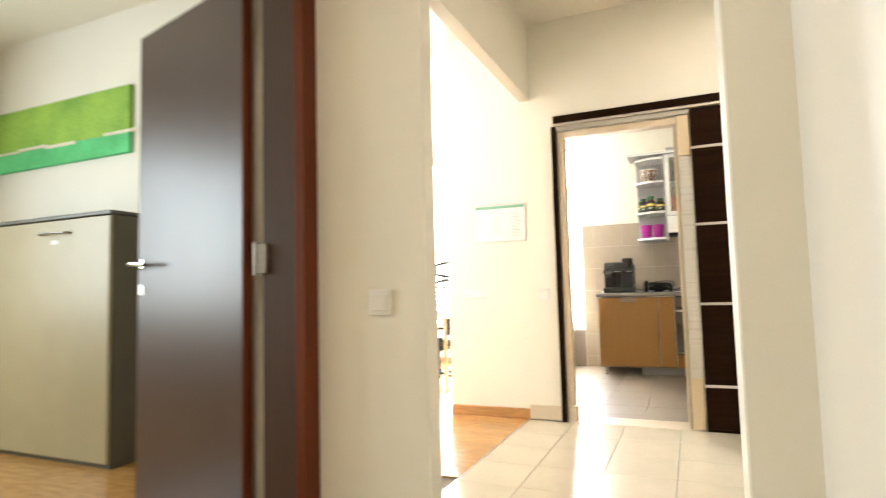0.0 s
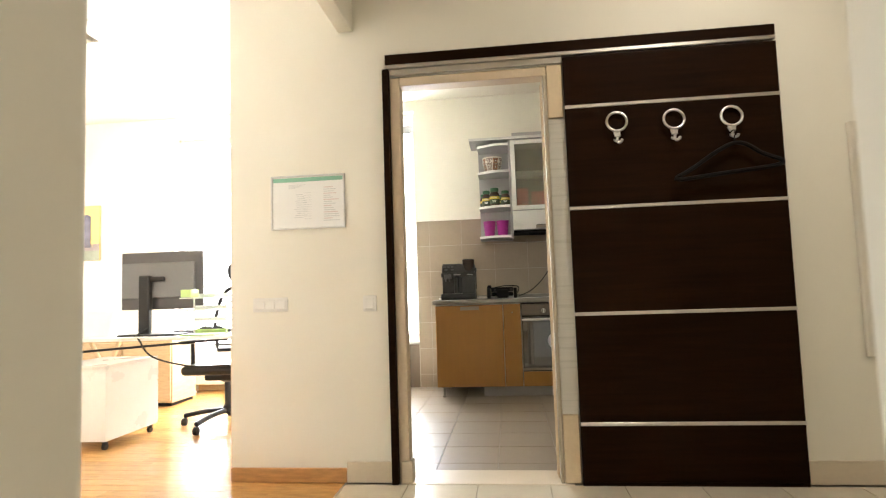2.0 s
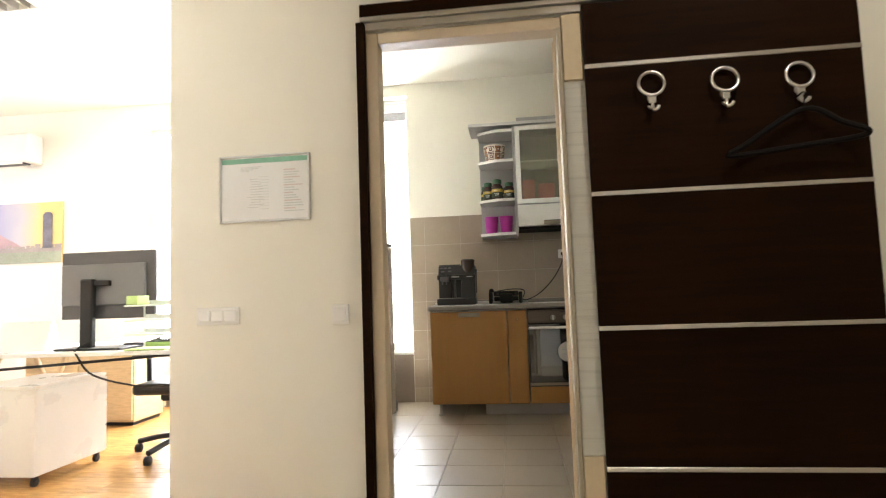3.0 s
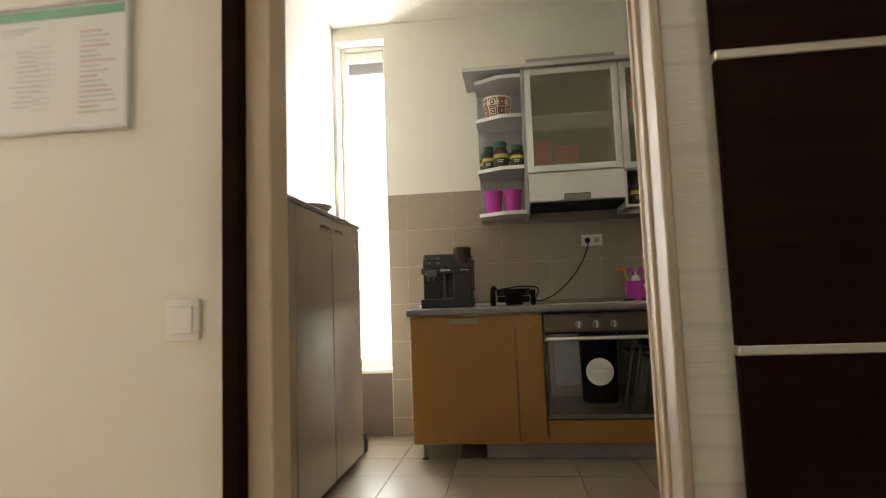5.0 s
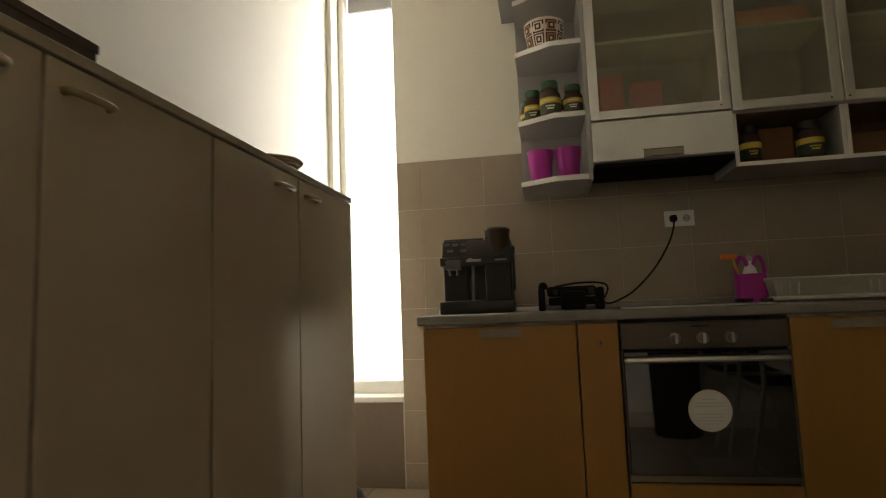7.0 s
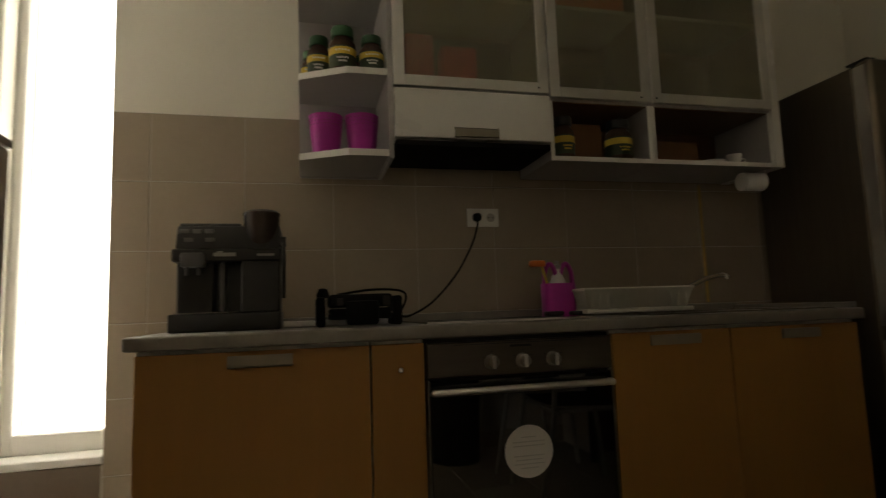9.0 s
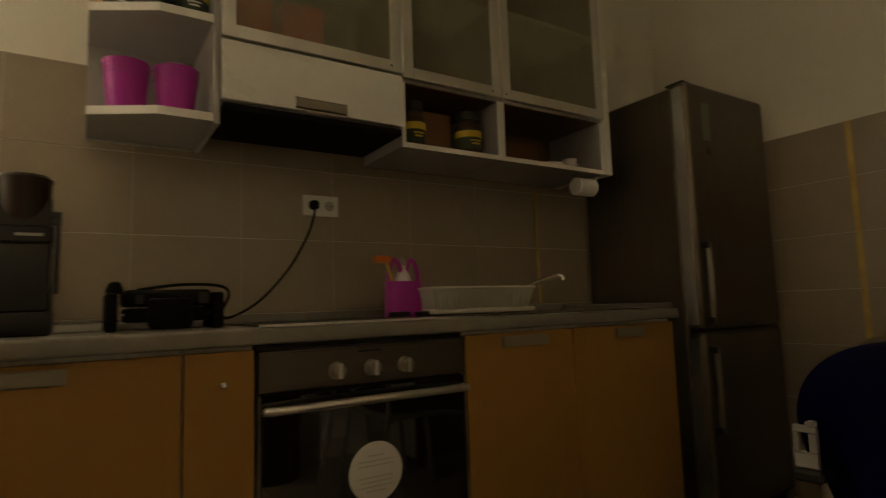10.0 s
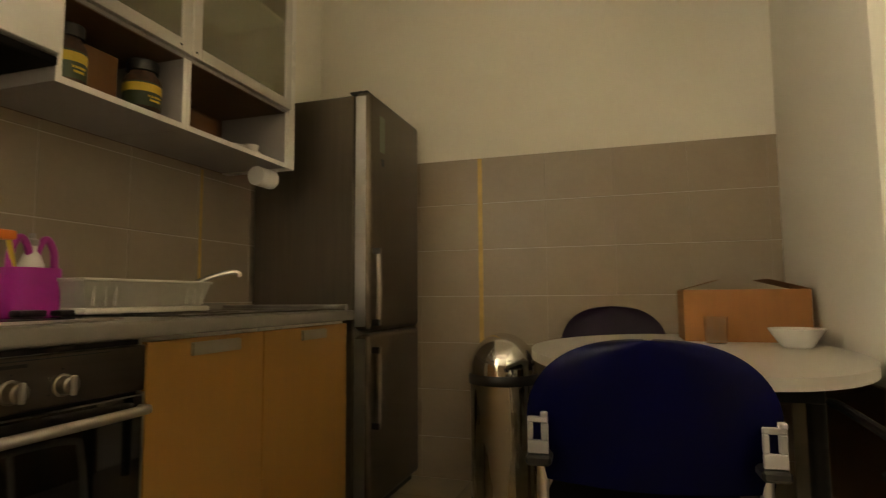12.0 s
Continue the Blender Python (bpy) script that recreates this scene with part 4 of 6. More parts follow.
box("lid", (CX0 + 0.01, CY0 + 0.05, WZ + 0.346), (CX1 - 0.13, CY1 - 0.02, WZ + 0.356), BLACK, cm, 0.003)
hp = lathe("bean_hopper", (0.040, CY0 + 0.060, WZ + 0.262), [(0.048, 0), (0.056, 0.03), (0.059, 0.118), (0.061, 0.121), (0.061, 0.128), (0.056, 0.131)], SMOKED, cm, "smoked round bean hopper", segs=36)
lathe("hopper_lid", (0.040, CY0 + 0.060, WZ + 0.393), [(0.055, 0), (0.052, 0.005), (0, 0.006)], BLACK, hp, segs=36)
for i, (bx, bz) in enumerate(((0.030, 0.326), (0.068, 0.326), (0.105, 0.326), (0.045, 0.296), (0.108, 0.296))):
    yy = CY0 + (bz - 0.266) / 0.079 * 0.035
    box("button", (CX0 + bx - 0.014, yy - 0.006, WZ + bz - 0.007), (CX0 + bx + 0.014, yy + 0.006, WZ + bz + 0.007), MONGREY, cm, 0.002)
box("spout_block", (CX0 + 0.028, CY0 - 0.038, WZ + 0.205), (CX0 + 0.098, CY0 + 0.02, WZ + 0.250), MONGREY, cm, 0.006, segments=2)
lathe("spout", (CX0 + 0.045, CY0 - 0.018, WZ + 0.180), [(0.006, 0), (0.006, 0.028)], MONGREY, cm, segs=14)
lathe("spout", (CX0 + 0.080, CY0 - 0.018, WZ + 0.180), [(0.006, 0), (0.006, 0.028)], MONGREY, cm, segs=14)
tube("steam_wand", [(CX1 + 0.002, CY0 + 0.02, WZ + 0.29), (CX1 + 0.010, CY0 - 0.005, WZ + 0.25), (CX1 + 0.009, CY0 - 0.005, WZ + 0.10)], 0.006, BLACK, cm)
lathe("steam_knob", (CX1 + 0.002, CY0 + 0.03, WZ + 0.29), [(0.018, -0.012), (0.018, 0.014)], BLACK, cm, axis="x", segs=24)
bm = bmesh.new()
add_box(bm, (CX0 + 0.122, CY0 - 0.0062, WZ + 0.240), (CX0 + 0.190, CY0 - 0.005, WZ + 0.252))
add_box(bm, (CX0 + 0.132, CY0 - 0.0062, WZ + 0.2525), (CX0 + 0.150, CY0 - 0.005, WZ + 0.257))
part("brand_mark", bm, SILVERLAM, cm, "pale maker's mark")
box("brand_mark", (CX0 + 0.255, CY0 - 0.0062, WZ + 0.241), (CX0 + 0.310, CY0 - 0.005, WZ + 0.248), SILVERLAM, cm, 0)
box("drip_grille", (CX0 + 0.01, CY0 - 0.018, WZ + 0.0585), (CX1 - 0.13, CY0 + 0.058, WZ + 0.062), STEEL, cm, 0.001)

wb = thing("chopping_board", (0.11, 6.83, WZ), "white plastic chopping board lying behind the coffee machine", "chopping board")
box("board", (-0.285, 6.765, WZ), (0.50, 6.893, WZ + 0.021), WHITEPL, wb, 0.004, segments=2)

gr = thing("contact_grill", (0.362, 6.6150, WZ), "black contact grill with upright end handles", "contact grill")
box("lower_plate", (0.262, 6.5550, WZ + 0.022), (0.470, 6.7150, WZ + 0.060), MATBLACK, gr, 0.008, segments=2)
box("upper_plate", (0.258, 6.5500, WZ + 0.064), (0.474, 6.7200, WZ + 0.108), MATBLACK, gr, 0.012, segments=3)
box("badge", (0.285, 6.5485, WZ + 0.070), (0.305, 6.5505, WZ + 0.095), DARKGREY, gr, 0.001)
box("badge", (0.440, 6.5485, WZ + 0.068), (0.466, 6.5505, WZ + 0.100), DARKGREY, gr, 0.001)
box("front_block", (0.315, 6.5300, WZ + 0.004), (0.425, 6.5550, WZ + 0.085), MATBLACK, gr, 0.010, segments=2)
for ex in (0.232, 0.492):
    box("end_support", (ex - 0.015, 6.5450, WZ), (ex + 0.015, 6.7050, WZ + 0.100), MATBLACK, gr, 0.008, segments=2)
    box("tie_bar", (min(ex, 0.362) if ex < 0.3 else 0.46, 6.5750, WZ + 0.040), (0.27 if ex < 0.3 else ex, 6.5950, WZ + 0.046), STEEL, gr, 0.001)
lathe("knob", (0.240, 6.5850, WZ + 0.098), [(0.020, 0), (0.022, 0.012), (0.014, 0.030), (0, 0.034)], MATBLACK, gr, segs=20)
tube("cord_loop", [(0.29, 6.5850, WZ + 0.108), (0.40, 6.5850, WZ + 0.122), (0.500, 6.5850, WZ + 0.118), (0.528, 6.5900, WZ + 0.095), (0.512, 6.5950, WZ + 0.050)], 0.0042, MATBLACK, gr, segs=8)
tube("power_cord", [(0.505, 6.62, WZ + 0.034), (0.550, 6.67, WZ + 0.026), (0.66, 6.76, WZ + 0.075), (0.78, 6.835, WZ + 0.185), (0.862, 6.878, WZ + 0.305), (0.893, 6.886, WZ + 0.385), (0.897, 6.880, WZ + 0.425)],
     0.0042, MATBLACK, gr, segs=8)
box("plug", (0.880, 6.872, 1.318), (0.914, 6.906, 1.352), MATBLACK, gr, 0.010, segments=2)

so = thing("power_socket", (0.93, YB - 0.009, 1.33), "white double power socket on the tiles", "socket")
box("plate", (0.858, YB - 0.0195, 1.296), (1.000, YB - 0.0085, 1.376), WHITEPL, so, 0.004, segments=2)
for sx in (0.897, 0.962):
    lathe("outlet", (sx, YB - 0.0196, 1.336), [(0.026, 0), (0.026, 0.001), (0.021, 0.0012), (0.021, 0.0008)], WHITEPL, so, axis="y", segs=28)
    lathe("recess", (sx, YB - 0.0204, 1.336), [(0.019, 0), (0.019, 0.0005)], material("socket_recess_%d" % int(sx * 1000), (0.45, 0.42, 0.38), 0.5), so, axis="y", segs=28)
for dx in (-0.009, 0.009):
    lathe("pin_hole", (0.962 + dx, YB - 0.0212, 1.336), [(0.003, 0), (0.003, 0.0004)], BLACK, so, axis="y", segs=10)

cd = thing("utensil_caddy", (1.163, 6.700, WZ), "magenta plastic caddy with loop handles, bottle and brush", "caddy")
bm = bmesh.new()
add_prism(bm, [(1.106, 6.662), (1.220, 6.662), (1.220, 6.738), (1.106, 6.738)], WZ + 0.001, WZ + 0.125, 0.0)
bmesh.ops.bevel(bm, geom=[e for e in bm.edges if abs(e.verts[0].co.z - e.verts[1].co.z) > 0.05], offset=0.022, segments=4, affect="EDGES", profile=0.5)
top = [f for f in bm.faces if f.normal.z > 0.9 or all(v.co.z > WZ + 0.12 for v in f.verts)]
r = bmesh.ops.inset_region(bm, faces=top, thickness=0.004)
bmesh.ops.translate(bm, vec=(0, 0, -0.09), verts=list({v for f in top for v in f.verts}))
part("cup", bm, MAGENTA, cd, smooth=True)
for hx in (1.135, 1.195):
    tube("loop_handle", [(hx - 0.022, 6.700, WZ + 0.10), (hx - 0.020, 6.700, WZ + 0.165), (hx, 6.700, WZ + 0.200), (hx + 0.020, 6.700, WZ + 0.165), (hx + 0.022, 6.700, WZ + 0.10)], 0.0085, MAGENTA, cd)
bt = lathe("bottle", (1.165, 6.705, WZ + 0.012), [(0.024, 0), (0.026, 0.01), (0.026, 0.12), (0.018, 0.145), (0.012, 0.155), (0.012, 0.168)], WHITEPL, cd, "small white soap bottle", segs=24)
lathe("cap", (1.165, 6.705, WZ + 0.181), [(0.014, 0), (0.014, 0.014), (0.007, 0.018), (0.007, 0.030), (0, 0.031)], SILVERLAM, bt, segs=20)
br = tube("dish_brush", [(1.135, 6.700, WZ + 0.05), (1.118, 6.695, WZ + 0.13), (1.101, 6.690, WZ + 0.195)], 0.0055, GOLD, cd, "yellow-handled dish brush")
box("brush_head", (1.058, 6.675, WZ + 0.188), (1.113, 6.707, WZ + 0.212), ORANGE, br, 0.007, "orange brush head", segments=2)
cd.scale = (1.14, 1.08, 1.06)
sp = thing("sponge", (1.093, 6.620, WZ + 0.006), "dark scouring sponge beside the caddy", "sponge")
box("pad", (1.068, 6.600, 0.910), (1.138, 6.642, 0.928), BLACK, sp, 0.006, segments=2)
sp2 = thing("sponge", (1.203, 6.620, WZ + 0.006), "dark scouring sponge beside the caddy", "sponge")
box("pad", (1.175, 6.605, 0.910), (1.248, 6.645, 0.926), BLACK, sp2, 0.006, segments=2)

RACKPL = material("cloudy_white_plastic", (0.68, 0.65, 0.57), 0.45, vary=0.06, scale=8)
rk = thing("dish_rack", (1.44, 6.62, 0.912), "white plastic dish drainer tray", "dish rack")
bm = bmesh.new()
add_box(bm, (1.215, 6.57, 0.913), (1.685, 6.86, 0.930))
bmesh.ops.bevel(bm, geom=bm.edges[:], offset=0.006, segments=2, affect="EDGES", profile=0.5)
part("drip_tray", bm, RACKPL, rk, smooth=True)
bm = bmesh.new()
ring0 = [(1.228, 6.585), (1.660, 6.585), (1.660, 6.845), (1.228, 6.845)]
ring1 = [(1.205, 6.567), (1.682, 6.567), (1.682, 6.863), (1.205, 6.863)]
lo = [bm.verts.new((x, y, 0.931)) for x, y in ring0]
hi = [bm.verts.new((x, y, 1.005)) for x, y in ring1]
for k in range(4):
    bm.faces.new((lo[k], lo[(k + 1) % 4], hi[(k + 1) % 4], hi[k]))
bm.faces.new(lo)
bmesh.ops.solidify(bm, geom=bm.faces[:], thickness=0.004)
part("basket", bm, RACKPL, rk)
tube("rim", [(1.204, 6.566, 1.006), (1.683, 6.566, 1.006), (1.683, 6.864, 1.006), (1.204, 6.864, 1.006)], 0.005, RACKPL, rk, curved=False, closed=True, segs=8)
for k in (0, 1, 2, 10, 11, 12):
    x = 1.240 + k * 0.034
    box("rib", (x, 6.571, 0.936), (x + 0.006, 6.580, 1.000), RACKPL, rk, 0)

# ---- things on the shelves ----


def coffee_jar(at, h=0.150, r=0.036, lid=GREENLID, label="instant coffee jar with green lid and yellow-banded label"):
    j = thing("coffee_jar", at, label, "jar", "coffee jars")
    x, y, z = at
    lathe("jar_body", at, [(r * 0.88, 0), (r, 0.007), (r, h * 0.60), (r * 0.93, h * 0.68), (r * 0.70, h * 0.76), (r * 0.68, h * 0.795)], COFFEE, j, "glass full of dark coffee", segs=24)
    lb = lathe("paper_label", at, [(r + 0.0006, h * 0.12), (r + 0.0008, h * 0.13), (r + 0.0008, h * 0.55), (r + 0.0006, h * 0.56)], JARLABEL, j, "dark printed paper label", segs=24)
    lathe("label_band", at, [(r + 0.0014, h * 0.38), (r + 0.0016, h * 0.39), (r + 0.0016, h * 0.52), (r + 0.0014, h * 0.53)], GOLD, lb, segs=24)
    bm = bmesh.new()
    for a0, z0, wd in ((-0.5, 0.44, 0.9), (-0.4, 0.28, 0.7), (-0.3, 0.21, 0.5)):
        for q in range(5):
            a = -math.pi / 2 + a0 + wd * q / 4.0
            add_box(bm, (x + (r + 0.0018) * math.cos(a) - 0.003, y + (r + 0.0018) * math.sin(a) - 0.0008, z + h * z0), (x + (r + 0.0018) * math.cos(a) + 0.003, y + (r + 0.0018) * math.sin(a) + 0.0008, z + h * (z0 + 0.035)))
    tagged(part("label_print", bm, PAPER if lid is GREENLID else GOLD, lb), kind="stuff")
    lathe("lid", at, [(r * 0.80, h * 0.795), (r * 0.84, h * 0.80), (r * 0.86, h * 0.96), (r * 0.80, h), (0, h)], lid, j, segs=24)
    return j


for jx, jy, jh, jr in ((0.210, 6.810, 0.150, 0.036), (0.240, 6.730, 0.172, 0.043), (0.325, 6.668, 0.185, 0.050)):
    coffee_jar((jx, jy, 1.8255), jh, jr)
coffee_jar((0.432, 6.650, 1.8255), 0.150, 0.045, GREENLID, "instant coffee jar with dark green lid and pale label")
coffee_jar((0.400, 6.78, 1.8255), 0.130, 0.034)
coffee_jar((1.200, 6.655, 1.5255), 0.178, 0.044, BLACK, "instant coffee jar with a black lid in the niche")
coffee_jar((1.445, 6.65, 1.5255), 0.172, 0.055, BLACK, "instant coffee jar with a black lid in the niche")

pot = thing("patterned_pot", (0.315, 6.715, 2.1775), "cream flowerpot painted with brown nested squares", "flowerpot")
lathe("pot_body", (0.315, 6.715, 2.1775), [(0.070, 0), (0.076, 0.006), (0.096, 0.10), (0.100, 0.150), (0.097, 0.152), (0.092, 0.145)], POTCREAM, pot, segs=48)
def curved_patch(bm, a0, w, z0, z1, off):
    def rad(z):
        return 0.076 + (z - 0.006) / 0.094 * 0.020 if z < 0.10 else 0.096 + (z - 0.10) / 0.05 * 0.004
    n = 5
    vs = []
    for i in range(n + 1):
        a = a0 - w / 2 + w * i / n
        vs.append([bm.verts.new((0.315 + (rad(z) + off) * math.cos(a), 6.715 + (rad(z) + off) * math.sin(a), 2.1775 + z)) for z in (z0, z1)])
    for i in range(n):
        bm.faces.new((vs[i][0], vs[i + 1][0], vs[i + 1][1], vs[i][1]))


for k in range(9):
    a = 2 * math.pi * k / 9 + 0.2
    for zz in (0.046, 0.108):
        sq = None
        for w, hh, off, mt in ((0.60, 0.029, 0.0010, POTBROWN), (0.45, 0.022, 0.0018, POTTAN if k % 2 else POTCREAM), (0.30, 0.015, 0.0024, POTBROWN), (0.13, 0.007, 0.0030, POTCREAM)):
            bm = bmesh.new()
            curved_patch(bm, a, w, zz - hh, zz + hh, off)
            ob = part("painted_square", bm, mt, sq or pot)
            sq = sq or ob


def pink_pot(x, y, turn):
    p = thing("plastic_pot", (x, y, 1.5245), "magenta plastic pot with a perforated rim", "flowerpot", "magenta pots")
    bm = add_lathe(bmesh.new(), (x, y, 1.5245), [(0.047, 0), (0.049, 0.003), (0.063, 0.150), (0.064, 0.154), (0.061, 0.154), (0.048, 0.012)], 40)
    part("pot_body", bm, MAGENTA, p, smooth=True)
    bm = bmesh.new()
    for row, z in enumerate((0.114, 0.127, 0.140)):
        for k in range(26):
            a = 2 * math.pi * (k + 0.5 * row) / 26 + turn
            rr = 0.049 + 0.014 * (z - 0.003) / 0.147 + 0.0006
            c = Vector((x + rr * math.cos(a), y + rr * math.sin(a), 1.5245 + z))
            add_lathe(bm, c, [(0.0, -0.0022), (0.0022, 0), (0.0, 0.0022)], 6)
    part("rim_holes", bm, POTBROWN, p)
    return p


pink_pot(0.262, 6.705, 0.0)
pink_pot(0.394, 6.690, 0.1)

bx = thing("food_packet", (0.66, 6.75, 1.775), "red food packet behind frosted glass", "packet")
box("packet", (0.55, 6.592, 1.7745), (0.66, 6.67, 1.985), RED, bx, 0.012, segments=2)
bx = thing("food_packet", (0.78, 6.75, 1.775), "red food packet behind frosted glass", "packet")
box("packet", (0.69, 6.592, 1.7745), (0.83, 6.67, 1.945), RED, bx, 0.012, segments=2)
bx = thing("food_packet", (1.32, 6.75, 2.157), "orange food packet behind frosted glass", "packet")
box("packet", (1.17, 6.605, 2.1565), (1.49, 6.74, 2.235), ORANGE, bx, 0.015, segments=2)
bx = thing("cardboard_box", (1.30, 6.8, 1.5255), "small brown carton in the niche", "box")
box("carton", (1.245, 6.70, 1.5255), (1.40, 6.85, 1.700), DARKCARD, bx, 0.003)
bx = thing("cardboard_box", (1.70, 6.8, 1.5255), "flat brown carton in the niche", "box")
box("carton", (1.585, 6.74, 1.5255), (1.90, 6.88, 1.655), DARKCARD, bx, 0.003)
cu = thing("coffee_cup", (2.03, 6.68, 1.526), "small white cup in the niche", "cup")
lathe("cup_body", (2.03, 6.68, 1.5255), [(0.020, 0), (0.024, 0.004), (0.034, 0.058), (0.031, 0.058), (0.020, 0.008)], CERAMIC, cu, segs=24)
tube("cup_handle", [(2.06, 6.675, 1.568), (2.078, 6.67, 1.562), (2.072, 6.67, 1.540), (2.054, 6.675, 1.535)], 0.0035, CERAMIC, cu, segs=8)
pt = thing("saucer", (1.90, 6.68, 1.5255), "stack of small white saucers in the niche", "saucer")
lathe("plates", (1.90, 6.68, 1.5255), [(0.035, 0), (0.07, 0.010), (0.07, 0.013), (0.04, 0.006), (0.07, 0.017), (0.07, 0.020), (0.0, 0.011)], CERAMIC, pt, segs=32)
tr = thing("paper_towel_roll", (2.05, 6.66, 1.42), "white paper towel roll under the wall cabinet", "paper roll")
lathe("roll", (2.035, 6.655, 1.458), [(0.016, 0), (0.040, 0.001), (0.040, 0.105), (0.016, 0.106)], PAPER, tr, axis="x", segs=32)
box("holder", (2.142, 6.63, 1.44), (2.150, 6.68, 1.5045), WHITEPL, tr, 0.002)

# ---- on the cupboards ----
db = thing("flat_box", (-0.74, 4.65, 1.4365), "flat dark brown cardboard box on the cupboard", "box")
box("box_body", (-0.905, 4.26, 1.4365), (-0.610, 4.890, 1.488), DARKBOX, db, 0.003)
box("lid_rim", (-0.908, 4.257, 1.475), (-0.607, 4.893, 1.494), DARKBOX, db, 0.002)
bk = thing("wicker_bowl", (-0.72, 5.84, 1.4365), "small brown wicker bowl on the cupboard", "bowl")
bm = bmesh.new()
for k in range(7):
    rr = 0.060 + 0.0085 * k
    add_tube(bm, [(-0.72 + rr * math.cos(a), 5.84 + rr * math.sin(a), 1.443 + 0.0085 * k) for a in [2 * math.pi * q / 28 for q in range(28)]], 0.0058, segs=6, curved=False, closed=True)
add_lathe(bm, (-0.72, 5.84, 1.4365), [(0.060, 0), (0.060, 0.006)], 28)
part("basketwork", bm, WICKER, bk, smooth=True)

bg = thing("waste_bag", (-0.685, 6.46, 0), "small black waste bag on the floor beside the cupboard", "bag")
bm = bmesh.new()
add_lathe(bm, (-0.685, 6.46, 0.0), [(0.060, 0), (0.085, 0.02), (0.090, 0.08), (0.070, 0.13), (0.030, 0.165), (0.038, 0.185), (0.020, 0.19)], 20)
for v in bm.verts:
    n = noise.noise(v.co * 22)
    v.co += Vector((n, noise.noise(v.co * 22 + Vector((9, 0, 0))), 0)) * 0.012
part("bag_body", bm, BLACK, bg, smooth=True)

# ---- on the dining table ----
TZ = 0.7745
cb = thing("cardboard_box", (2.70, 4.78, TZ), "brown cardboard box with open flaps on the table", "box")
BX0, BX1, BY0, BY1 = 2.50, 2.78, 4.565, 5.005
box("side_wall", (BX0, BY0, TZ), (BX0 + 0.005, BY1, TZ + 0.200), CARD, cb, 0)
box("side_wall", (BX1 - 0.005, BY0, TZ), (BX1, BY1, TZ + 0.200), CARD, cb, 0)
box("end_wall", (BX0 + 0.005, BY0, TZ), (BX1 - 0.005, BY0 + 0.005, TZ + 0.200), CARD, cb, 0)
box("end_wall", (BX0 + 0.005, BY1 - 0.005, TZ), (BX1 - 0.005, BY1, TZ + 0.200), CARD, cb, 0)
box("base", (BX0 + 0.005, BY0 + 0.005, TZ), (BX1 - 0.005, BY1 - 0.005, TZ + 0.005), CARD, cb, 0)
for ys, sg in ((BY1, -1), (BY0, 1)):
    bm = bmesh.new()
    a = [(BX0, ys, TZ + 0.201), (BX1, ys, TZ + 0.201), (BX1, ys + sg * 0.140, TZ + 0.240), (BX0, ys + sg * 0.140, TZ + 0.240)]
    bm.faces.new([bm.verts.new(p) for p in a])
    bmesh.ops.solidify(bm, geom=bm.faces[:], thickness=0.005)
    part("flap", bm, CARD, cb)
bw = thing("bowl", (2.30, 4.672, TZ), "white ceramic bowl on the table", "bowl")
lathe("bowl_body", (2.30, 4.672, TZ), [(0.045, 0), (0.048, 0.004), (0.070, 0.036), (0.088, 0.064), (0.084, 0.065), (0.066, 0.036), (0.04, 0.010), (0, 0.009)], CERAMIC, bw, segs=48)
gl = thing("drinking_glass", (2.42, 4.90, TZ), "plain clear drinking glass on the table", "glass")
lathe("glass_body", (2.42, 4.905, TZ), [(0.034, 0), (0.037, 0.002), (0.042, 0.100), (0.0405, 0.100), (0.036, 0.008), (0, 0.007)], CLEAR, gl, segs=36)

# ---- hall wall: notice, switches ----
NOTICEFRAME = material("pale_grey_frame", (0.68, 0.67, 0.64), 0.4, vary=0.04)
po = thing("framed_notice", (-0.65, YD, 1.355), "framed printed notice with a green header, text too small to read", "notice")
NX0, NX1, NZ0, NZ1 = -0.858, -0.438, 1.355, 1.655
for lo, hi in (((NX0, YD - 0.016, NZ0), (NX0 + 0.009, YD - 0.0005, NZ1)), ((NX1 - 0.009, YD - 0.016, NZ0), (NX1, YD - 0.0005, NZ1)),
               ((NX0 + 0.009, YD - 0.016, NZ0), (NX1 - 0.009, YD - 0.0005, NZ0 + 0.009)), ((NX0 + 0.009, YD - 0.016, NZ1 - 0.009), (NX1 - 0.009, YD - 0.0005, NZ1))):
    box("frame_bar", lo, hi, NOTICEFRAME, po, 0.002)
sh = box("sheet", (NX0 + 0.009, YD - 0.008, NZ0 + 0.009), (NX1 - 0.009, YD - 0.0005, NZ1 - 0.009), PAPER, po, 0)
box("header_band", (NX0 + 0.012, YD - 0.0095, NZ1 - 0.036), (NX1 - 0.010, YD - 0.008, NZ1 - 0.014), MINT, sh, 0, "sage green header band")
bm, bm2 = bmesh.new(), bmesh.new()
rn = random.Random(3)
for k in range(17):
    z = NZ1 - 0.075 - k * 0.0115
    add_box(bm2 if k % 3 == 0 else bm, (NX1 - 0.120, YD - 0.0092, z), (NX1 - 0.120 + rn.uniform(0.04, 0.095), YD - 0.0082, z + 0.0045))
    if 2 < k < 15:
        add_box(bm, (NX0 + 0.13 + rn.uniform(0, 0.02), YD - 0.0092, z), (NX0 + 0.18 + rn.uniform(0, 0.03), YD - 0.0082, z + 0.003))
for k in range(4):
    add_box(bm, (NX0 + 0.10, YD - 0.0092, NZ1 - 0.055 - 0.006 * k), (NX0 + 0.20 - 0.02 * k, YD - 0.0082, NZ1 - 0.0525 - 0.006 * k))
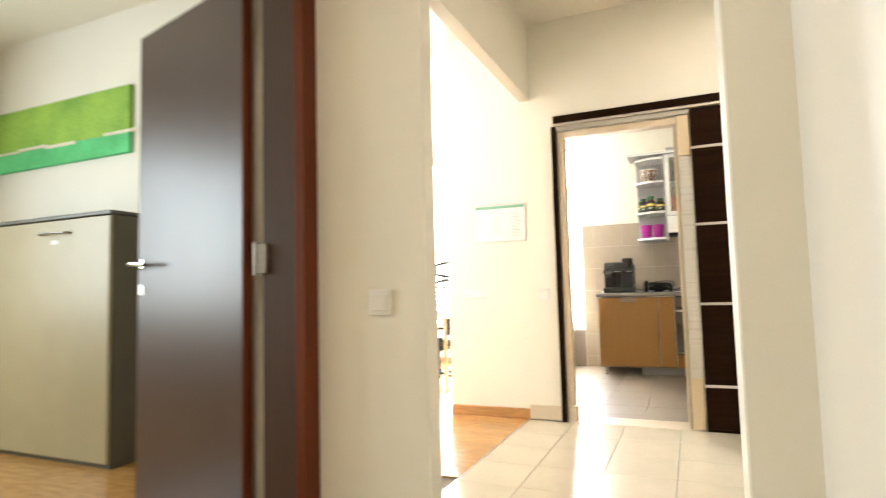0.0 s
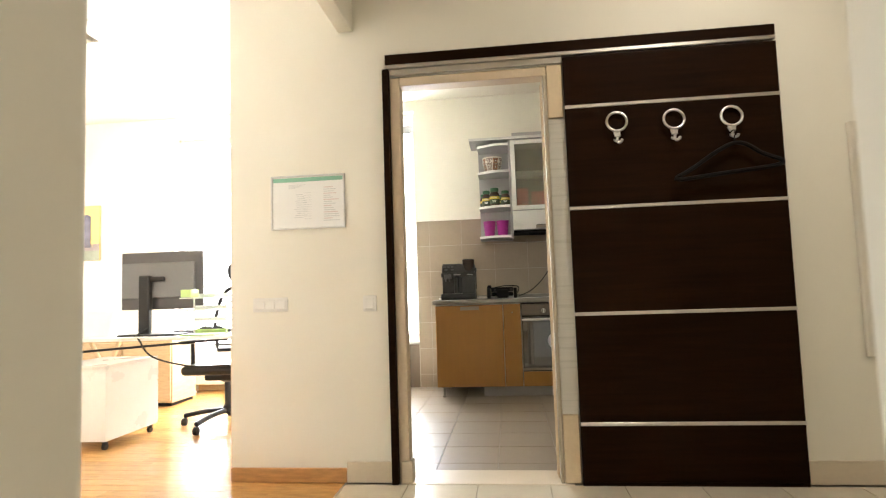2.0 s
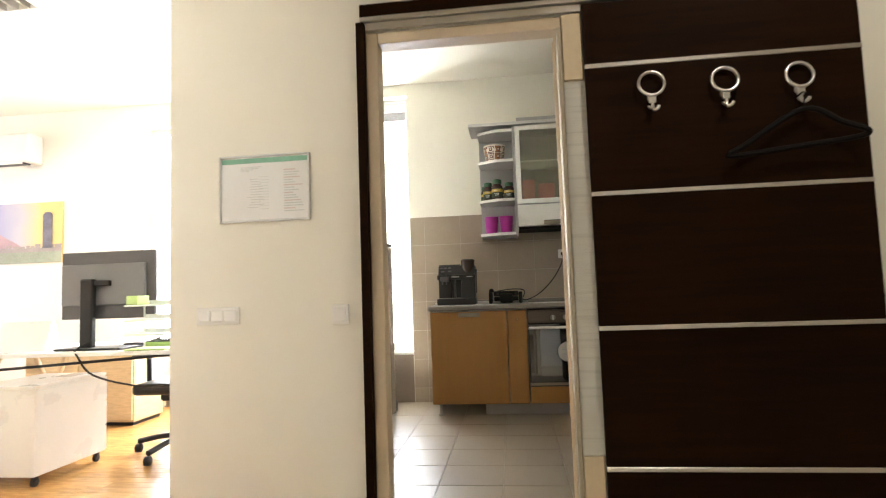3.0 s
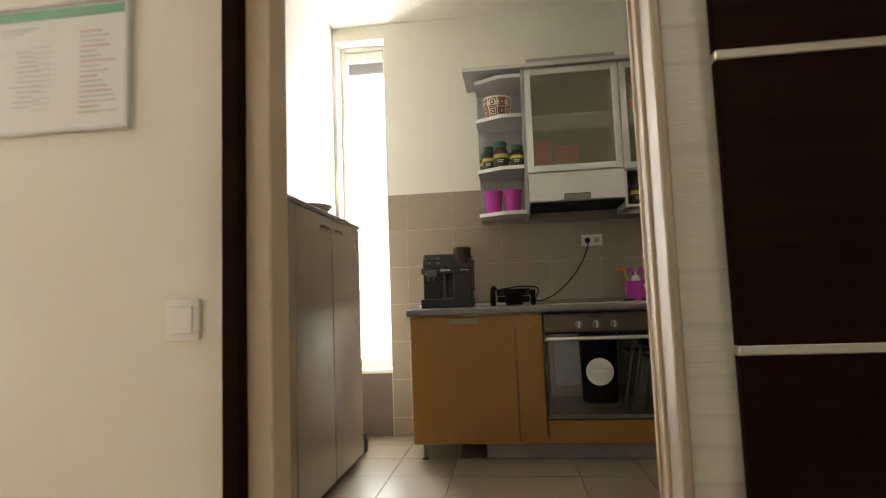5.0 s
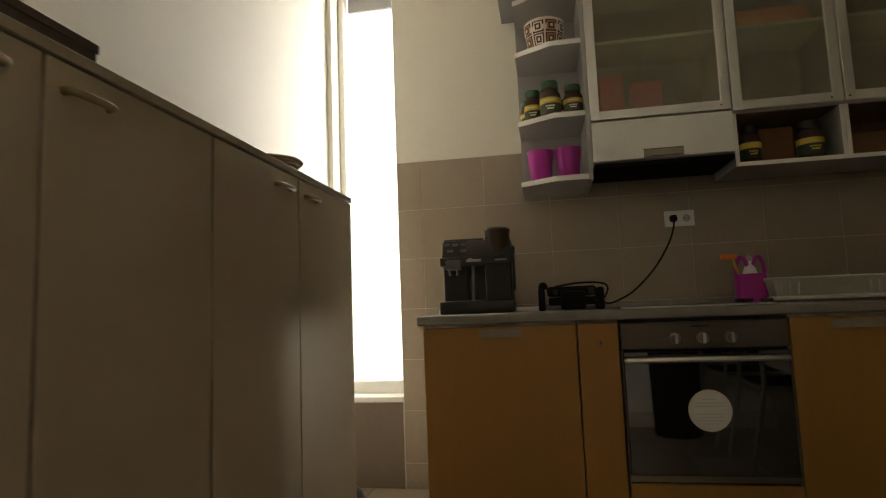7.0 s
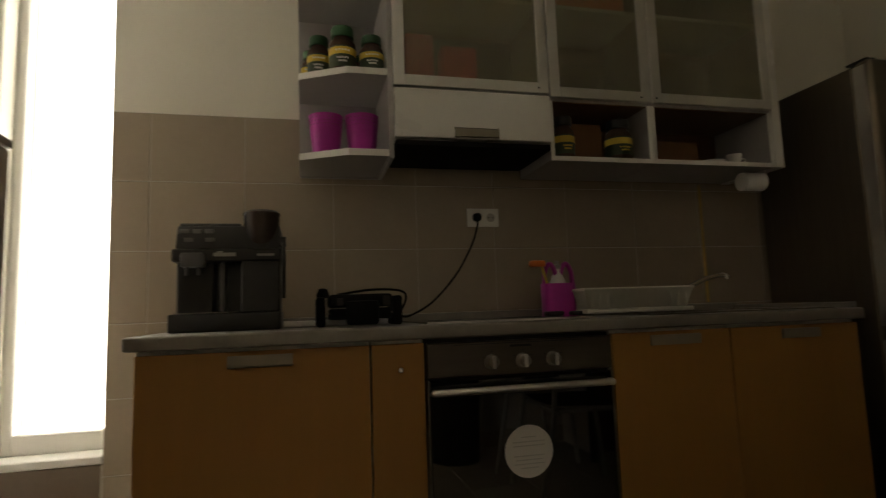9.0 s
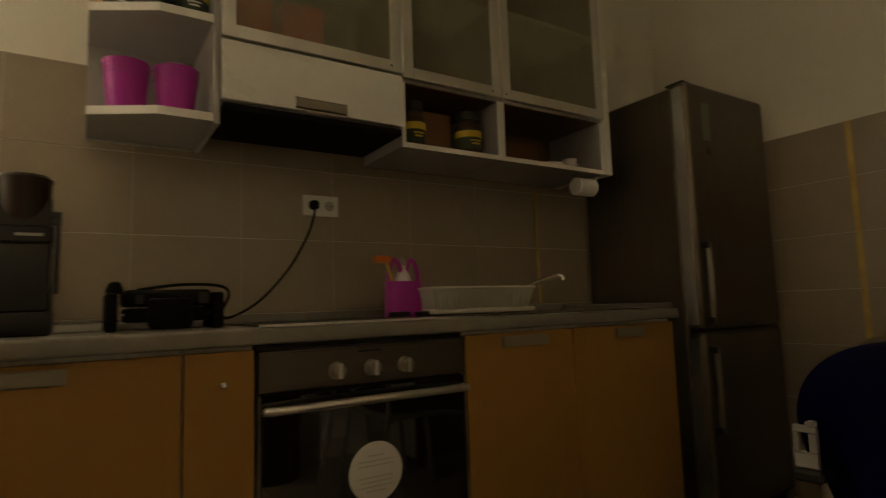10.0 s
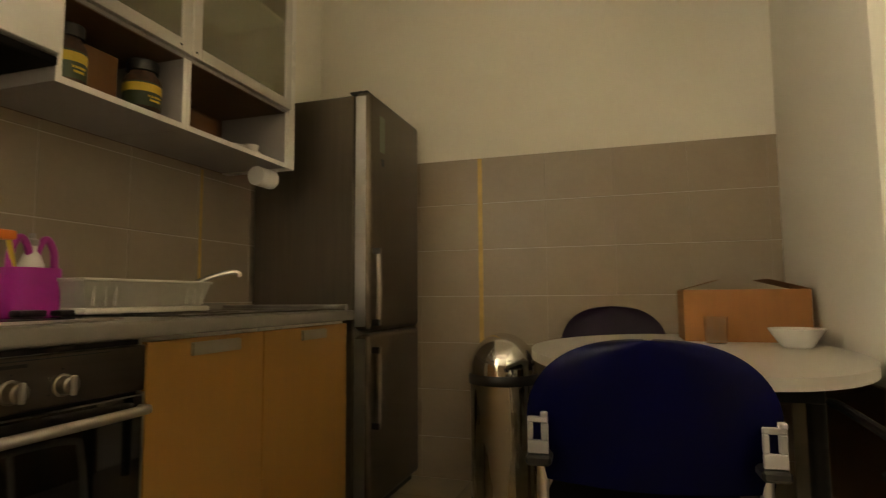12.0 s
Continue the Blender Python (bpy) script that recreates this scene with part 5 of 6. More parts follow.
for k in range(6):
    z = NZ1 - 0.10 - 0.026 * k
    add_box(bm, (NX0 + 0.185, YD - 0.0092, z), (NX0 + 0.23, YD - 0.0082, z + 0.0015))
    add_box(bm, (NX0 + 0.185, YD - 0.0092, z - 0.014), (NX0 + 0.23, YD - 0.0082, z - 0.0125))
tagged(part("print", bm, INK, sh), kind="stuff")
tagged(part("red_print", bm2, REDINK, sh), kind="stuff")


def switch(x0, x1, z0, z1, keys, y, label):
    s = thing("light_switch", ((x0 + x1) / 2, y, (z0 + z1) / 2), label, "light switch", "light switches")
    box("plate", (x0, y - 0.010, z0), (x1, y - 0.0005, z1), WHITEPL, s, 0.003, segments=2)
    n = keys
    w = (x1 - x0 - 0.024 - 0.012 * (n > 1)) / n
    for k in range(n):
        a = x0 + 0.012 + k * (w + 0.006 * (n > 1))
        box("rocker", (a, y - 0.0145, z0 + 0.014), (a + w, y - 0.010, z1 - 0.014), WHITEPL, s, 0.002)
    return s


switch(-0.350, -0.276, 0.895, 0.980, 1, YD, "single white light switch on the cream wall")
switch(-0.968, -0.770, 0.908, 0.984, 3, YD, "triple white light switch on the cream wall")
switch(-0.292, -0.210, 0.912, 0.996, 1, 1.38, "single pale light switch on the pier")

# Unseen fixture made up to carry the corridor's fill light.
cl2 = thing("ceiling_lamp", (0.25, -0.7, ZC), "small square warm fill lamp added above the corridor", "ceiling lamp")
box("lamp_body", (0.09, -0.86, 3.012), (0.41, -0.54, ZC - 0.001), WHITEPL, cl2, 0.004)
box("diffuser", (0.11, -0.84, 3.004), (0.39, -0.56, 3.0115), LAMPGLOW, cl2, 0.002)
hl = thing("ceiling_lamp", (1.5, 2.95, ZC), "small square warm ceiling lamp in the hall", "ceiling lamp")
box("lamp_body", (1.34, 2.79, 3.012), (1.66, 3.11, ZC - 0.001), WHITEPL, hl, 0.004)
box("diffuser", (1.36, 2.81, 3.004), (1.64, 3.09, 3.0115), LAMPGLOW, hl, 0.002)

# ---- office ----
dk = thing("desk", (-2.3, 5.05, 0), "white office desk on pale trestle legs", "desk")
box("desktop", (-4.05, 4.66, 0.715), (-1.36, 5.46, 0.740), WHITELAC, dk, 0.003)
for ty in (4.78, 5.34):
    for x0, x1 in ((-3.05, -2.75), (-2.75, -3.05)):
        tube("leg", [(x0, ty, 0.0), ((x0 + x1) / 2 + 0.02, ty, 0.40), (x1, ty, 0.714)], 0.018, WHITEWOOD, dk, curved=False, segs=8)
    tube("leg", [(-1.50, ty, 0.0), (-1.50, ty, 0.714)], 0.018, WHITEWOOD, dk, curved=False, segs=8)
tube("brace", [(-2.95, 4.80, 0.62), (-1.55, 4.80, 0.705)], 0.009, DARKGREY, dk, curved=False)
mo = thing("monitor", (-2.06, 4.93, 0.74), "large grey computer monitor seen from behind on a stand", "monitor")
box("screen_case", (-2.425, 4.885, 0.926), (-1.785, 4.910, 1.349), MONGREY, mo, 0.005)
box("rear_housing", (-2.41, 4.862, 1.01), (-1.84, 4.886, 1.27), material("monitor_rear_grey", (0.17, 0.165, 0.16), 0.45), mo, 0.006)
box("display", (-2.415, 4.910, 0.936), (-1.795, 4.914, 1.340), BLACKGLASS, mo, 0)
box("stand_neck", (-2.245, 4.815, 0.752), (-2.160, 4.860, 1.175), DARKGREY, mo, 0.008)
box("arm", (-2.17, 4.83, 1.13), (-2.06, 4.862, 1.165), DARKGREY, mo, 0.006)
box("stand_foot", (-2.36, 4.75, 0.7405), (-1.92, 4.98, 0.753), BLACK, mo, 0.004)
tube("cable", [(-2.15, 4.80, 0.80), (-2.2, 4.74, 0.745), (-2.12, 4.655, 0.72), (-2.05, 4.70, 0.60), (-1.8, 4.78, 0.52), (-1.55, 4.82, 0.52)], 0.006, DARKGREY, mo)
kb = thing("keyboard", (-1.85, 5.10, 0.7405), "black keyboard with tangled cables on the desk", "keyboard")
box("key_tray", (-2.10, 5.02, 0.7405), (-1.66, 5.17, 0.760), BLACK, kb, 0.004)
for k in range(4):
    tube("cord", [(-2.0 + 0.05 * k, 4.98, 0.748), (-1.88 + 0.04 * k, 4.95 - 0.02 * k, 0.762 + 0.012 * k), (-1.70 + 0.02 * k, 4.98, 0.765), (-1.62, 5.04, 0.748)], 0.005, BLACK, kb, segs=6)
ty = thing("letter_trays", (-1.73, 4.77, 0.7405), "stacked lime green letter trays on the desk", "letter tray")
for k in range(4):
    z = 0.7405 + 0.085 * k
    box("tray", (-1.84, 4.67, z), (-1.58, 4.86, z + 0.010), GREENP if k == 0 else CLEARPL, ty, 0.004)
    box("tray_wall", (-1.84, 4.855, z + 0.010), (-1.58, 4.86, z + 0.035), GREENP if k == 0 else CLEARPL, ty, 0.001)
    if k < 3:
        for px in (-1.835, -1.592):
            box("tray_post", (px, 4.845, z + 0.010), (px + 0.008, 4.854, z + 0.0845), CLEARPL, ty, 0)
box("top_bin", (-1.84, 4.69, 1.0065), (-1.765, 4.80, 1.060), GREENP, ty, 0.004)
card = thing("desk_card", (-2.62, 4.86, 0.7405), "folded white card standing on the desk", "card")
bm = bmesh.new()
ends = [[bm.verts.new((x, y, z)) for y, z in ((4.795, 0.7405), (4.925, 0.7405), (4.872, 0.925), (4.848, 0.925))] for x in (-2.79, -2.455)]
bm.faces.new(ends[0])
bm.faces.new(ends[1])
for k in range(4):
    bm.faces.new((ends[0][k], ends[0][(k + 1) % 4], ends[1][(k + 1) % 4], ends[1][k]))
part("folded_sheet", bm, PAPER, card)
pb = thing("pen_box", (-3.21, 5.02, 0.7405), "grey desk box with violet pens", "desk box")
box("box_body", (-3.30, 4.96, 0.7405), (-3.10, 5.10, 0.825), SILVERLAM, pb, 0.004)
for k in range(5):
    tube("pen", [(-3.43 + 0.03 * k, 4.99 + 0.015 * k, 0.835 + 0.006 * k), (-3.30 + 0.02 * k, 5.03, 0.845 + 0.008 * k)], 0.006, VIOLETPEN, pb, curved=False, segs=6)
box("pen_tray", (-3.45, 4.95, 0.7405), (-3.302, 5.10, 0.828), DARKGREY, pb, 0.004)
bo = thing("spray_bottle", (-3.22, 5.18, 0.7405), "white plastic bottle on the desk", "bottle")
lathe("bottle_body", (-3.22, 5.18, 0.7405), [(0.034, 0), (0.034, 0.01), (0.036, 0.19), (0.016, 0.23), (0.016, 0.25)], WHITEPL, bo, segs=20)
lathe("cap", (-3.22, 5.18, 0.9905), [(0.016, 0), (0.012, 0.05), (0, 0.055)], SILVERLAM, bo, segs=16)
pd = thing("drawer_pedestal", (-2.46, 4.85, 0), "white drawer pedestal on black castors", "drawer unit")
box("body", (-2.720, 4.540, 0.062), (-2.278, 5.10, 0.545), WHITELAC, pd, 0.003)
box("top_panel", (-2.722, 4.530, 0.546), (-2.276, 5.102, 0.568), WHITELAC, pd, 0.002)
for k in range(3):
    box("drawer", (-2.717, 5.1005, 0.07 + 0.158 * k), (-2.281, 5.117, 0.222 + 0.158 * k), WHITELAC, pd, 0.002)
for wx in (-2.68, -2.31):
    for wy in (4.58, 5.06):
        lathe("castor", (wx - 0.012, wy, 0.024), [(0.020, 0), (0.024, 0.003), (0.024, 0.021), (0.020, 0.024)], BLACK, pd, axis="x", segs=20)
        box("castor_fork", (wx - 0.016, wy - 0.012, 0.030), (wx + 0.016, wy + 0.012, 0.061), BLACK, pd, 0.003)

oc = thing("office_chair", (-1.900, 5.42, 0), "black office chair with a mesh back on a five-star castor base", "office chair")
for k in range(5):
    a = radians(182 + 72 * k)
    ex, ey = -1.900 + 0.345 * math.cos(a), 5.42 + 0.345 * math.sin(a)
    tube("base_arm", [(-1.900, 5.42, 0.115), (-1.900 + 0.18 * math.cos(a), 5.42 + 0.18 * math.sin(a), 0.105), (ex, ey, 0.075)], 0.019, BLACK, oc)
    lathe("castor", (ex - 0.018, ey, 0.030), [(0.024, 0), (0.030, 0.004), (0.030, 0.032), (0.024, 0.036)], BLACK, oc, axis="x", segs=20)
lathe("gas_column", (-1.900, 5.42, 0.09), [(0.040, 0), (0.035, 0.06), (0.024, 0.07), (0.024, 0.24), (0.05, 0.25), (0.05, 0.29)], BLACK, oc, segs=24)
bm = bmesh.new()
add_box(bm, (-2.160, 5.16, 0.415), (-1.640, 5.66, 0.490))
bmesh.ops.bevel(bm, geom=bm.edges[:], offset=0.034, segments=4, affect="EDGES", profile=0.5)
part("seat", bm, BLACK, oc, smooth=True)
box("mechanism", (-2.040, 5.30, 0.355), (-1.760, 5.56, 0.413), BLACK, oc, 0.02, segments=2)
for sx in (-2.200, -1.600):
    tube("armrest_post", [(sx * 0.9 - 0.19, 5.46, 0.40), (sx, 5.46, 0.46), (sx, 5.45, 0.64)], 0.017, BLACK, oc)
    box("armrest_pad", (sx - 0.04, 5.30, 0.64), (sx + 0.04, 5.58, 0.668), BLACK, oc, 0.012, segments=2)
tube("back_frame", [(-2.100, 5.69, 0.56), (-2.140, 5.73, 0.80), (-2.070, 5.76, 1.04), (-1.900, 5.77, 1.10), (-1.730, 5.76, 1.04), (-1.660, 5.73, 0.80), (-1.700, 5.69, 0.56)], 0.017, BLACK, oc, closed=True)
for k in range(9):
    z = 0.60 + 0.052 * k
    tube("mesh_slat", [(-2.125, 5.71 + 0.008 * k, z), (-1.900, 5.745 + 0.006 * k, z), (-1.675, 5.71 + 0.008 * k, z)], 0.006, DARKGREY, oc, segs=6)
tube("back_post", [(-1.900, 5.56, 0.40), (-1.900, 5.72, 0.46), (-1.900, 5.76, 0.72)], 0.026, BLACK, oc)
tube("headrest", [(-2.040, 5.80, 1.17), (-2.040, 5.81, 1.27), (-1.900, 5.815, 1.30), (-1.760, 5.81, 1.27), (-1.760, 5.80, 1.17), (-1.900, 5.80, 1.14)], 0.016, BLACK, oc, closed=True)

oc.location, oc.rotation_euler = (-1.816, 5.309, 0), (0, 0, radians(4))

cv2 = thing("low_radiator", (-2.2, 6.85, 0), "low white convector radiator under the office window", "radiator")
box("case", (-3.15, 6.80, 0.075), (-1.15, YB - 0.017, 0.235), WHITELAC, cv2, 0.006)
for k in range(38):
    box("grille_slat", (-3.12 + k * 0.0515, 6.803, 0.2352), (-3.09 + k * 0.0515, YB - 0.022, 0.239), SILVERLAM, cv2, 0)
for fx in (-3.0, -2.15, -1.3):
    box("foot", (fx - 0.03, 6.83, 0.0), (fx + 0.03, 6.89, 0.0745), WHITELAC, cv2, 0.002)
wc = thing("low_cabinet", (-3.3, 6.2, 0), "low pale wooden cabinet behind the desk", "cabinet")
box("body", (-3.75, 6.05, 0.03), (-2.75, 6.45, 0.62), WHITEWOOD, wc, 0.004)
box("base", (-3.73, 6.07, 0.0), (-2.77, 6.43, 0.029), DARKGREY, wc, 0)
for k in range(2):
    box("door", (-3.74 + 0.495 * k, 6.03, 0.05), (-3.255 + 0.495 * k, 6.049, 0.60), WHITEWOOD, wc, 0.002)
pcx = thing("computer_case", (-3.3, 5.2, 0), "dark computer case standing under the desk", "computer")
box("case", (-3.42, 4.98, 0.02), (-3.22, 5.42, 0.45), DARKGREY, pcx, 0.006)
box("front_bezel", (-3.415, 4.965, 0.03), (-3.225, 4.979, 0.445), BLACK, pcx, 0.004)
for fx in (-3.40, -3.26):
    box("foot", (fx, 5.0, 0.0), (fx + 0.02, 5.4, 0.0195), BLACK, pcx, 0)
pp = thing("paper_stack", (-2.95, 5.0, 0.7405), "loose stack of white papers on the desk", "papers")
for k in range(4):
    box("sheet", (-3.08 + 0.01 * k, 4.90 - 0.006 * k, 0.7405 + 0.006 * k), (-2.85 + 0.008 * k, 5.20 - 0.01 * k, 0.7463 + 0.006 * k), PAPER, pp, 0)
ac = thing("air_conditioner", (-4.85, YB, 2.48), "white wall-mounted air conditioner with a dark outlet slot", "air conditioner")
box("case", (-5.30, YB - 0.20, 2.495), (-4.42, YB - 0.001, 2.80), WHITEPL, ac, 0.025, segments=3)
box("outlet", (-5.24, YB - 0.190, 2.482), (-4.48, YB - 0.09, 2.4955), BLACK, ac, 0.002)
box("vane", (-5.24, YB - 0.205, 2.476), (-4.48, YB - 0.195, 2.498), WHITEPL, ac, 0.002)
def dusk_print():
    """Printed sky that turns from violet blue to yellow towards one side."""
    mat = bpy.data.materials.new("printed_dusk_sky")
    mat.use_nodes = True
    nt = mat.node_tree
    tc = nt.nodes.new("ShaderNodeTexCoord")
    ns = nt.nodes.new("ShaderNodeTexNoise")
    ns.inputs["Scale"].default_value = 3.0
    sep = nt.nodes.new("ShaderNodeSeparateXYZ")
    add = nt.nodes.new("ShaderNodeMath")
    add.operation = "MULTIPLY_ADD"
    add.inputs[1].default_value = 0.25
    ramp = nt.nodes.new("ShaderNodeValToRGB")
    for e, (p, c) in zip(ramp.color_ramp.elements, ((0.15, (0.26, 0.26, 0.50, 1)), (0.85, (0.72, 0.54, 0.20, 1)))):
        e.position, e.color = p, c
    mid = ramp.color_ramp.elements.new(0.55)
    mid.color = (0.46, 0.44, 0.50, 1)
    nt.links.new(tc.outputs["Generated"], sep.inputs[0])
    nt.links.new(tc.outputs["Object"], ns.inputs["Vector"])
    nt.links.new(ns.outputs["Fac"], add.inputs[0])
    nt.links.new(sep.outputs["X"], add.inputs[2])
    nt.links.new(add.outputs[0], ramp.inputs["Fac"])
    nt.links.new(ramp.outputs["Color"], nt.nodes["Principled BSDF"].inputs["Base Color"])
    nt.nodes["Principled BSDF"].inputs["Roughness"].default_value = 0.5
    return mat


pc = thing("framed_picture", (-4.6, YB, 1.47), "landscape print of a river town with a tower at dusk", "picture")
box("backing", (-5.035, YB - 0.018, 1.470), (-4.175, YB - 0.0005, 2.100), dusk_print(), pc, 0.002)
box("river", (-5.034, YB - 0.0205, 1.471), (-4.177, YB - 0.0185, 1.585), PRINTGREEN, pc, 0)
box("river_bank", (-5.034, YB - 0.0210, 1.585), (-4.177, YB - 0.0186, 1.625), PRINTBROWN, pc, 0)
rt = random.Random(11)
bm = bmesh.new()
x = -5.02
while x < -4.20:
    w = rt.uniform(0.02, 0.06)
    add_box(bm, (x, YB - 0.0208, 1.622), (min(x + w, -4.18), YB - 0.0187, 1.63 + rt.uniform(0.0, 0.035)))
    x += w + rt.uniform(0.0, 0.02)
tagged(part("town_skyline", bm, PRINTBROWN, pc), kind="stuff")
bm = bmesh.new()
hill = [bm.verts.new((hx, YB - 0.0190, hz)) for hx, hz in ((-5.03, 1.63), (-4.62, 1.63), (-4.70, 1.68), (-4.82, 1.74), (-4.92, 1.80), (-5.03, 1.86))]
bm.faces.new(hill)
part("hill", bm, PRINTPINK, pc)
bm = add_prism(bmesh.new(), [(-4.395, 1.62), (-4.285, 1.62), (-4.285, 1.97), (-4.31, 1.995), (-4.365, 1.995), (-4.395, 1.97)], 0, 0.002, 0)
for v in bm.verts:
    v.co = Vector((v.co.x, YB - 0.0212 - v.co.z, v.co.y))
part("tower", bm, PRINTGREY, pc)
ol = thing("louvre_lamp", (-3.0, 4.5, ZC), "white ceiling lamp with metal louvres", "ceiling lamp")
LX0, LX1, LY0, LY1 = -3.75, -2.55, 4.20, 4.84
for lo, hi in (((LX0, LY0, 2.96), (LX1, LY0 + 0.02, ZC - 0.001)), ((LX0, LY1 - 0.02, 2.96), (LX1, LY1, ZC - 0.001)),
               ((LX0, LY0 + 0.02, 2.96), (LX0 + 0.02, LY1 - 0.02, ZC - 0.001)), ((LX1 - 0.02, LY0 + 0.02, 2.96), (LX1, LY1 - 0.02, ZC - 0.001))):
    box("lamp_frame", lo, hi, WHITEPL, ol, 0.002)
for k in range(13):
    x = LX0 + 0.08 + k * 0.086
    box("louvre", (x, LY0 + 0.021, 2.962), (x + 0.012, LY1 - 0.021, 3.01), ALU, ol, 0)
for k in range(3):
    y = LY0 + 0.16 + 0.155 * k
    box("reflector", (LX0 + 0.021, y, 2.961), (LX1 - 0.021, y + 0.012, 3.012), ALU, ol, 0)

# ---- side room: door, cabinet, picture ----
dr = thing("door_2", (-0.74, 1.34, 0), "dark veneered door standing open into the side room", "door")
dl = bmesh.new()
add_box(dl, (-0.82, -0.020, 0.008), (0.0, 0.020, 2.20), 0.002)
bmesh.ops.translate(dl, vec=BASE[dr.name], verts=dl.verts)
leaf = part("leaf", dl, DOORWOOD, dr)
LM = Matrix.Translation((0, 0, 0)) @ pose(-0.785 + 0.74, 1.325 - 1.34, 0, 0, 0, -14)
leaf.matrix_basis = LM


def on_leaf(bm, name, mat, parent, label=""):
    bmesh.ops.translate(bm, vec=BASE[dr.name], verts=bm.verts)
    return part(name, bm, mat, parent, label, smooth=True)


hb = bmesh.new()
add_tube(hb, [(-0.780, -0.020, 1.138), (-0.780, -0.066, 1.138), (-0.768, -0.076, 1.140), (-0.655, -0.072, 1.132)], 0.010)
on_leaf(hb, "lever_handle", CHROME, leaf, "chrome lever handle")
hb = bmesh.new()
add_lathe(hb, (-0.780, -0.020, 1.138), [(0.026, 0), (0.026, 0.007), (0.020, 0.009)], 24, "y")
on_leaf(hb, "rose", CHROME, leaf)
hb = bmesh.new()
add_box(hb, (-0.804, -0.027, 1.000), (-0.756, -0.020, 1.050), 0.004)
on_leaf(hb, "lock_plate", CHROME, leaf)
hb = bmesh.new()
add_box(hb, (0.0, -0.019, 0.009), (0.006, 0.019, 2.199), 0.0)
on_leaf(hb, "edge_band", REDWOOD, leaf, "red-brown edge band")
fr2 = thing("door_frame", (-0.6, 1.36, 0), "red-brown wooden door frame in the corridor", "door frame")
box("casing", (-0.548, 1.300, 0), (-0.505, 1.381, 2.25), REDWOOD, fr2, 0.003)
# Darker wood here puts the shade of the frame's inner part into colour.
box("shaded_lining", (-0.705, 1.318, 0), (-0.549, 1.379, 2.23), DOORWOOD, fr2, 0.003)
# Grey strip stands in for the light room seen through the hinge gap.
box("rebate", (-0.725, 1.350, 0), (-0.706, 1.379, 2.23), SILVERLAM, fr2, 0.002, "pale strip for the bright gap at the hinge")
box("head", (-0.705, 0.18, 2.20), (-0.506, 1.298, 2.24), REDWOOD, fr2, 0.004)
box("casing", (-0.705, 0.182, 0), (-0.506, 0.22, 2.20), REDWOOD, fr2, 0.004)
hg = box("hinge", (-0.722, 1.300, 1.065), (-0.674, 1.317, 1.175), STEEL, fr2, 0.003, "bright steel hinge")
lathe("hinge_pin", (-0.722, 1.306, 1.060), [(0.011, 0), (0.011, 0.040), (0.009, 0.041), (0.009, 0.045), (0.011, 0.046), (0.011, 0.12)], STEEL, hg, segs=20)

cbn = thing("filing_cabinet", (-2.6, 2.2, 0), "olive-beige tall cabinet with a shaded side and small handle", "cabinet")
# Body and top wear the darkened olive, shaded against the lit door.
box("body", (-3.9, 2.005, 0.0), (-2.432, 2.40, 1.495), OLIVESHADE, cbn, 0.003)
box("top_panel", (-3.92, 1.975, 1.496), (-2.427, 2.402, 1.520), OLIVESHADE, cbn, 0.003)
d = box("door", (-3.89, 1.983, 0.03), (-2.442, 2.004, 1.49), OLIVE, cbn, 0.003)
tube("handle", [(-3.08, 1.983, 1.405), (-3.06, 1.955, 1.407), (-2.95, 1.948, 1.409), (-2.82, 1.955, 1.407), (-2.80, 1.983, 1.405)], 0.007, STEEL, d)
box("name_plate", (-2.98, 1.981, 1.340), (-2.92, 1.983, 1.365), PAPER, d, 0)
cv = thing("canvas_picture", (-3.4, 2.41, 1.9), "long lime and sea green canvas picture on the wall", "picture")
box("canvas_top", (-4.45, 2.385, 2.155), (-2.82, 2.419, 2.49), CANVAS_G, cv, 0.004)
box("canvas_band", (-4.45, 2.3845, 2.005), (-2.82, 2.419, 2.154), CANVAS_T, cv, 0.004)
for k in range(5):
    box("paint_streak", (-4.4 + 0.33 * k, 2.3835, 2.145 + 0.01 * math.sin(k * 2.3)), (-4.05 + 0.33 * k, 2.3844, 2.163 + 0.012 * math.sin(k * 1.7)), POTCREAM, cv, 0)

lb = thing("leaning_board", (2.25, 4.55, 0), "dark brown board leaning against the wall under the table", "board")
bm = bmesh.new()
add_box(bm, (1.965, -0.008, 0.0), (2.55, 0.008, 0.69), 0.003)
bmesh.ops.rotate(bm, cent=(0, 0, 0), matrix=Matrix.Rotation(radians(2.0), 3, "X"), verts=bm.verts[:])
bmesh.ops.translate(bm, vec=(0, 4.566, 0.001), verts=bm.verts[:])
part("board", bm, DARKBEECH, lb)

# ---- floor and wall pieces ----


def slab_mesh(name, sx, sy, t, mat, chamfer=0.0015):
    """One tile with its top at z = 0 and chamfered edges, shared by alike pieces."""
    bm = bmesh.new()
    c = chamfer
    a = [bm.verts.new((x, y, -t)) for x, y in ((0, 0), (sx, 0), (sx, sy), (0, sy))]
    m = [bm.verts.new((v.co.x, v.co.y, -c)) for v in a]
    p = [bm.verts.new((x, y, 0)) for x, y in ((c, c), (sx - c, c), (sx - c, sy - c), (c, sy - c))]
    for lo, hi in ((a, m), (m, p)):
        for k in range(4):
            bm.faces.new((lo[k], lo[(k + 1) % 4], hi[(k + 1) % 4], hi[k]))
    bm.faces.new(p)
    me = bpy.data.meshes.new(name)
    bmesh.ops.recalc_face_normals(bm, faces=bm.faces)
    bm.to_mesh(me)
    bm.free()
    me.materials.append(mat)
    return me


MESHES = {}


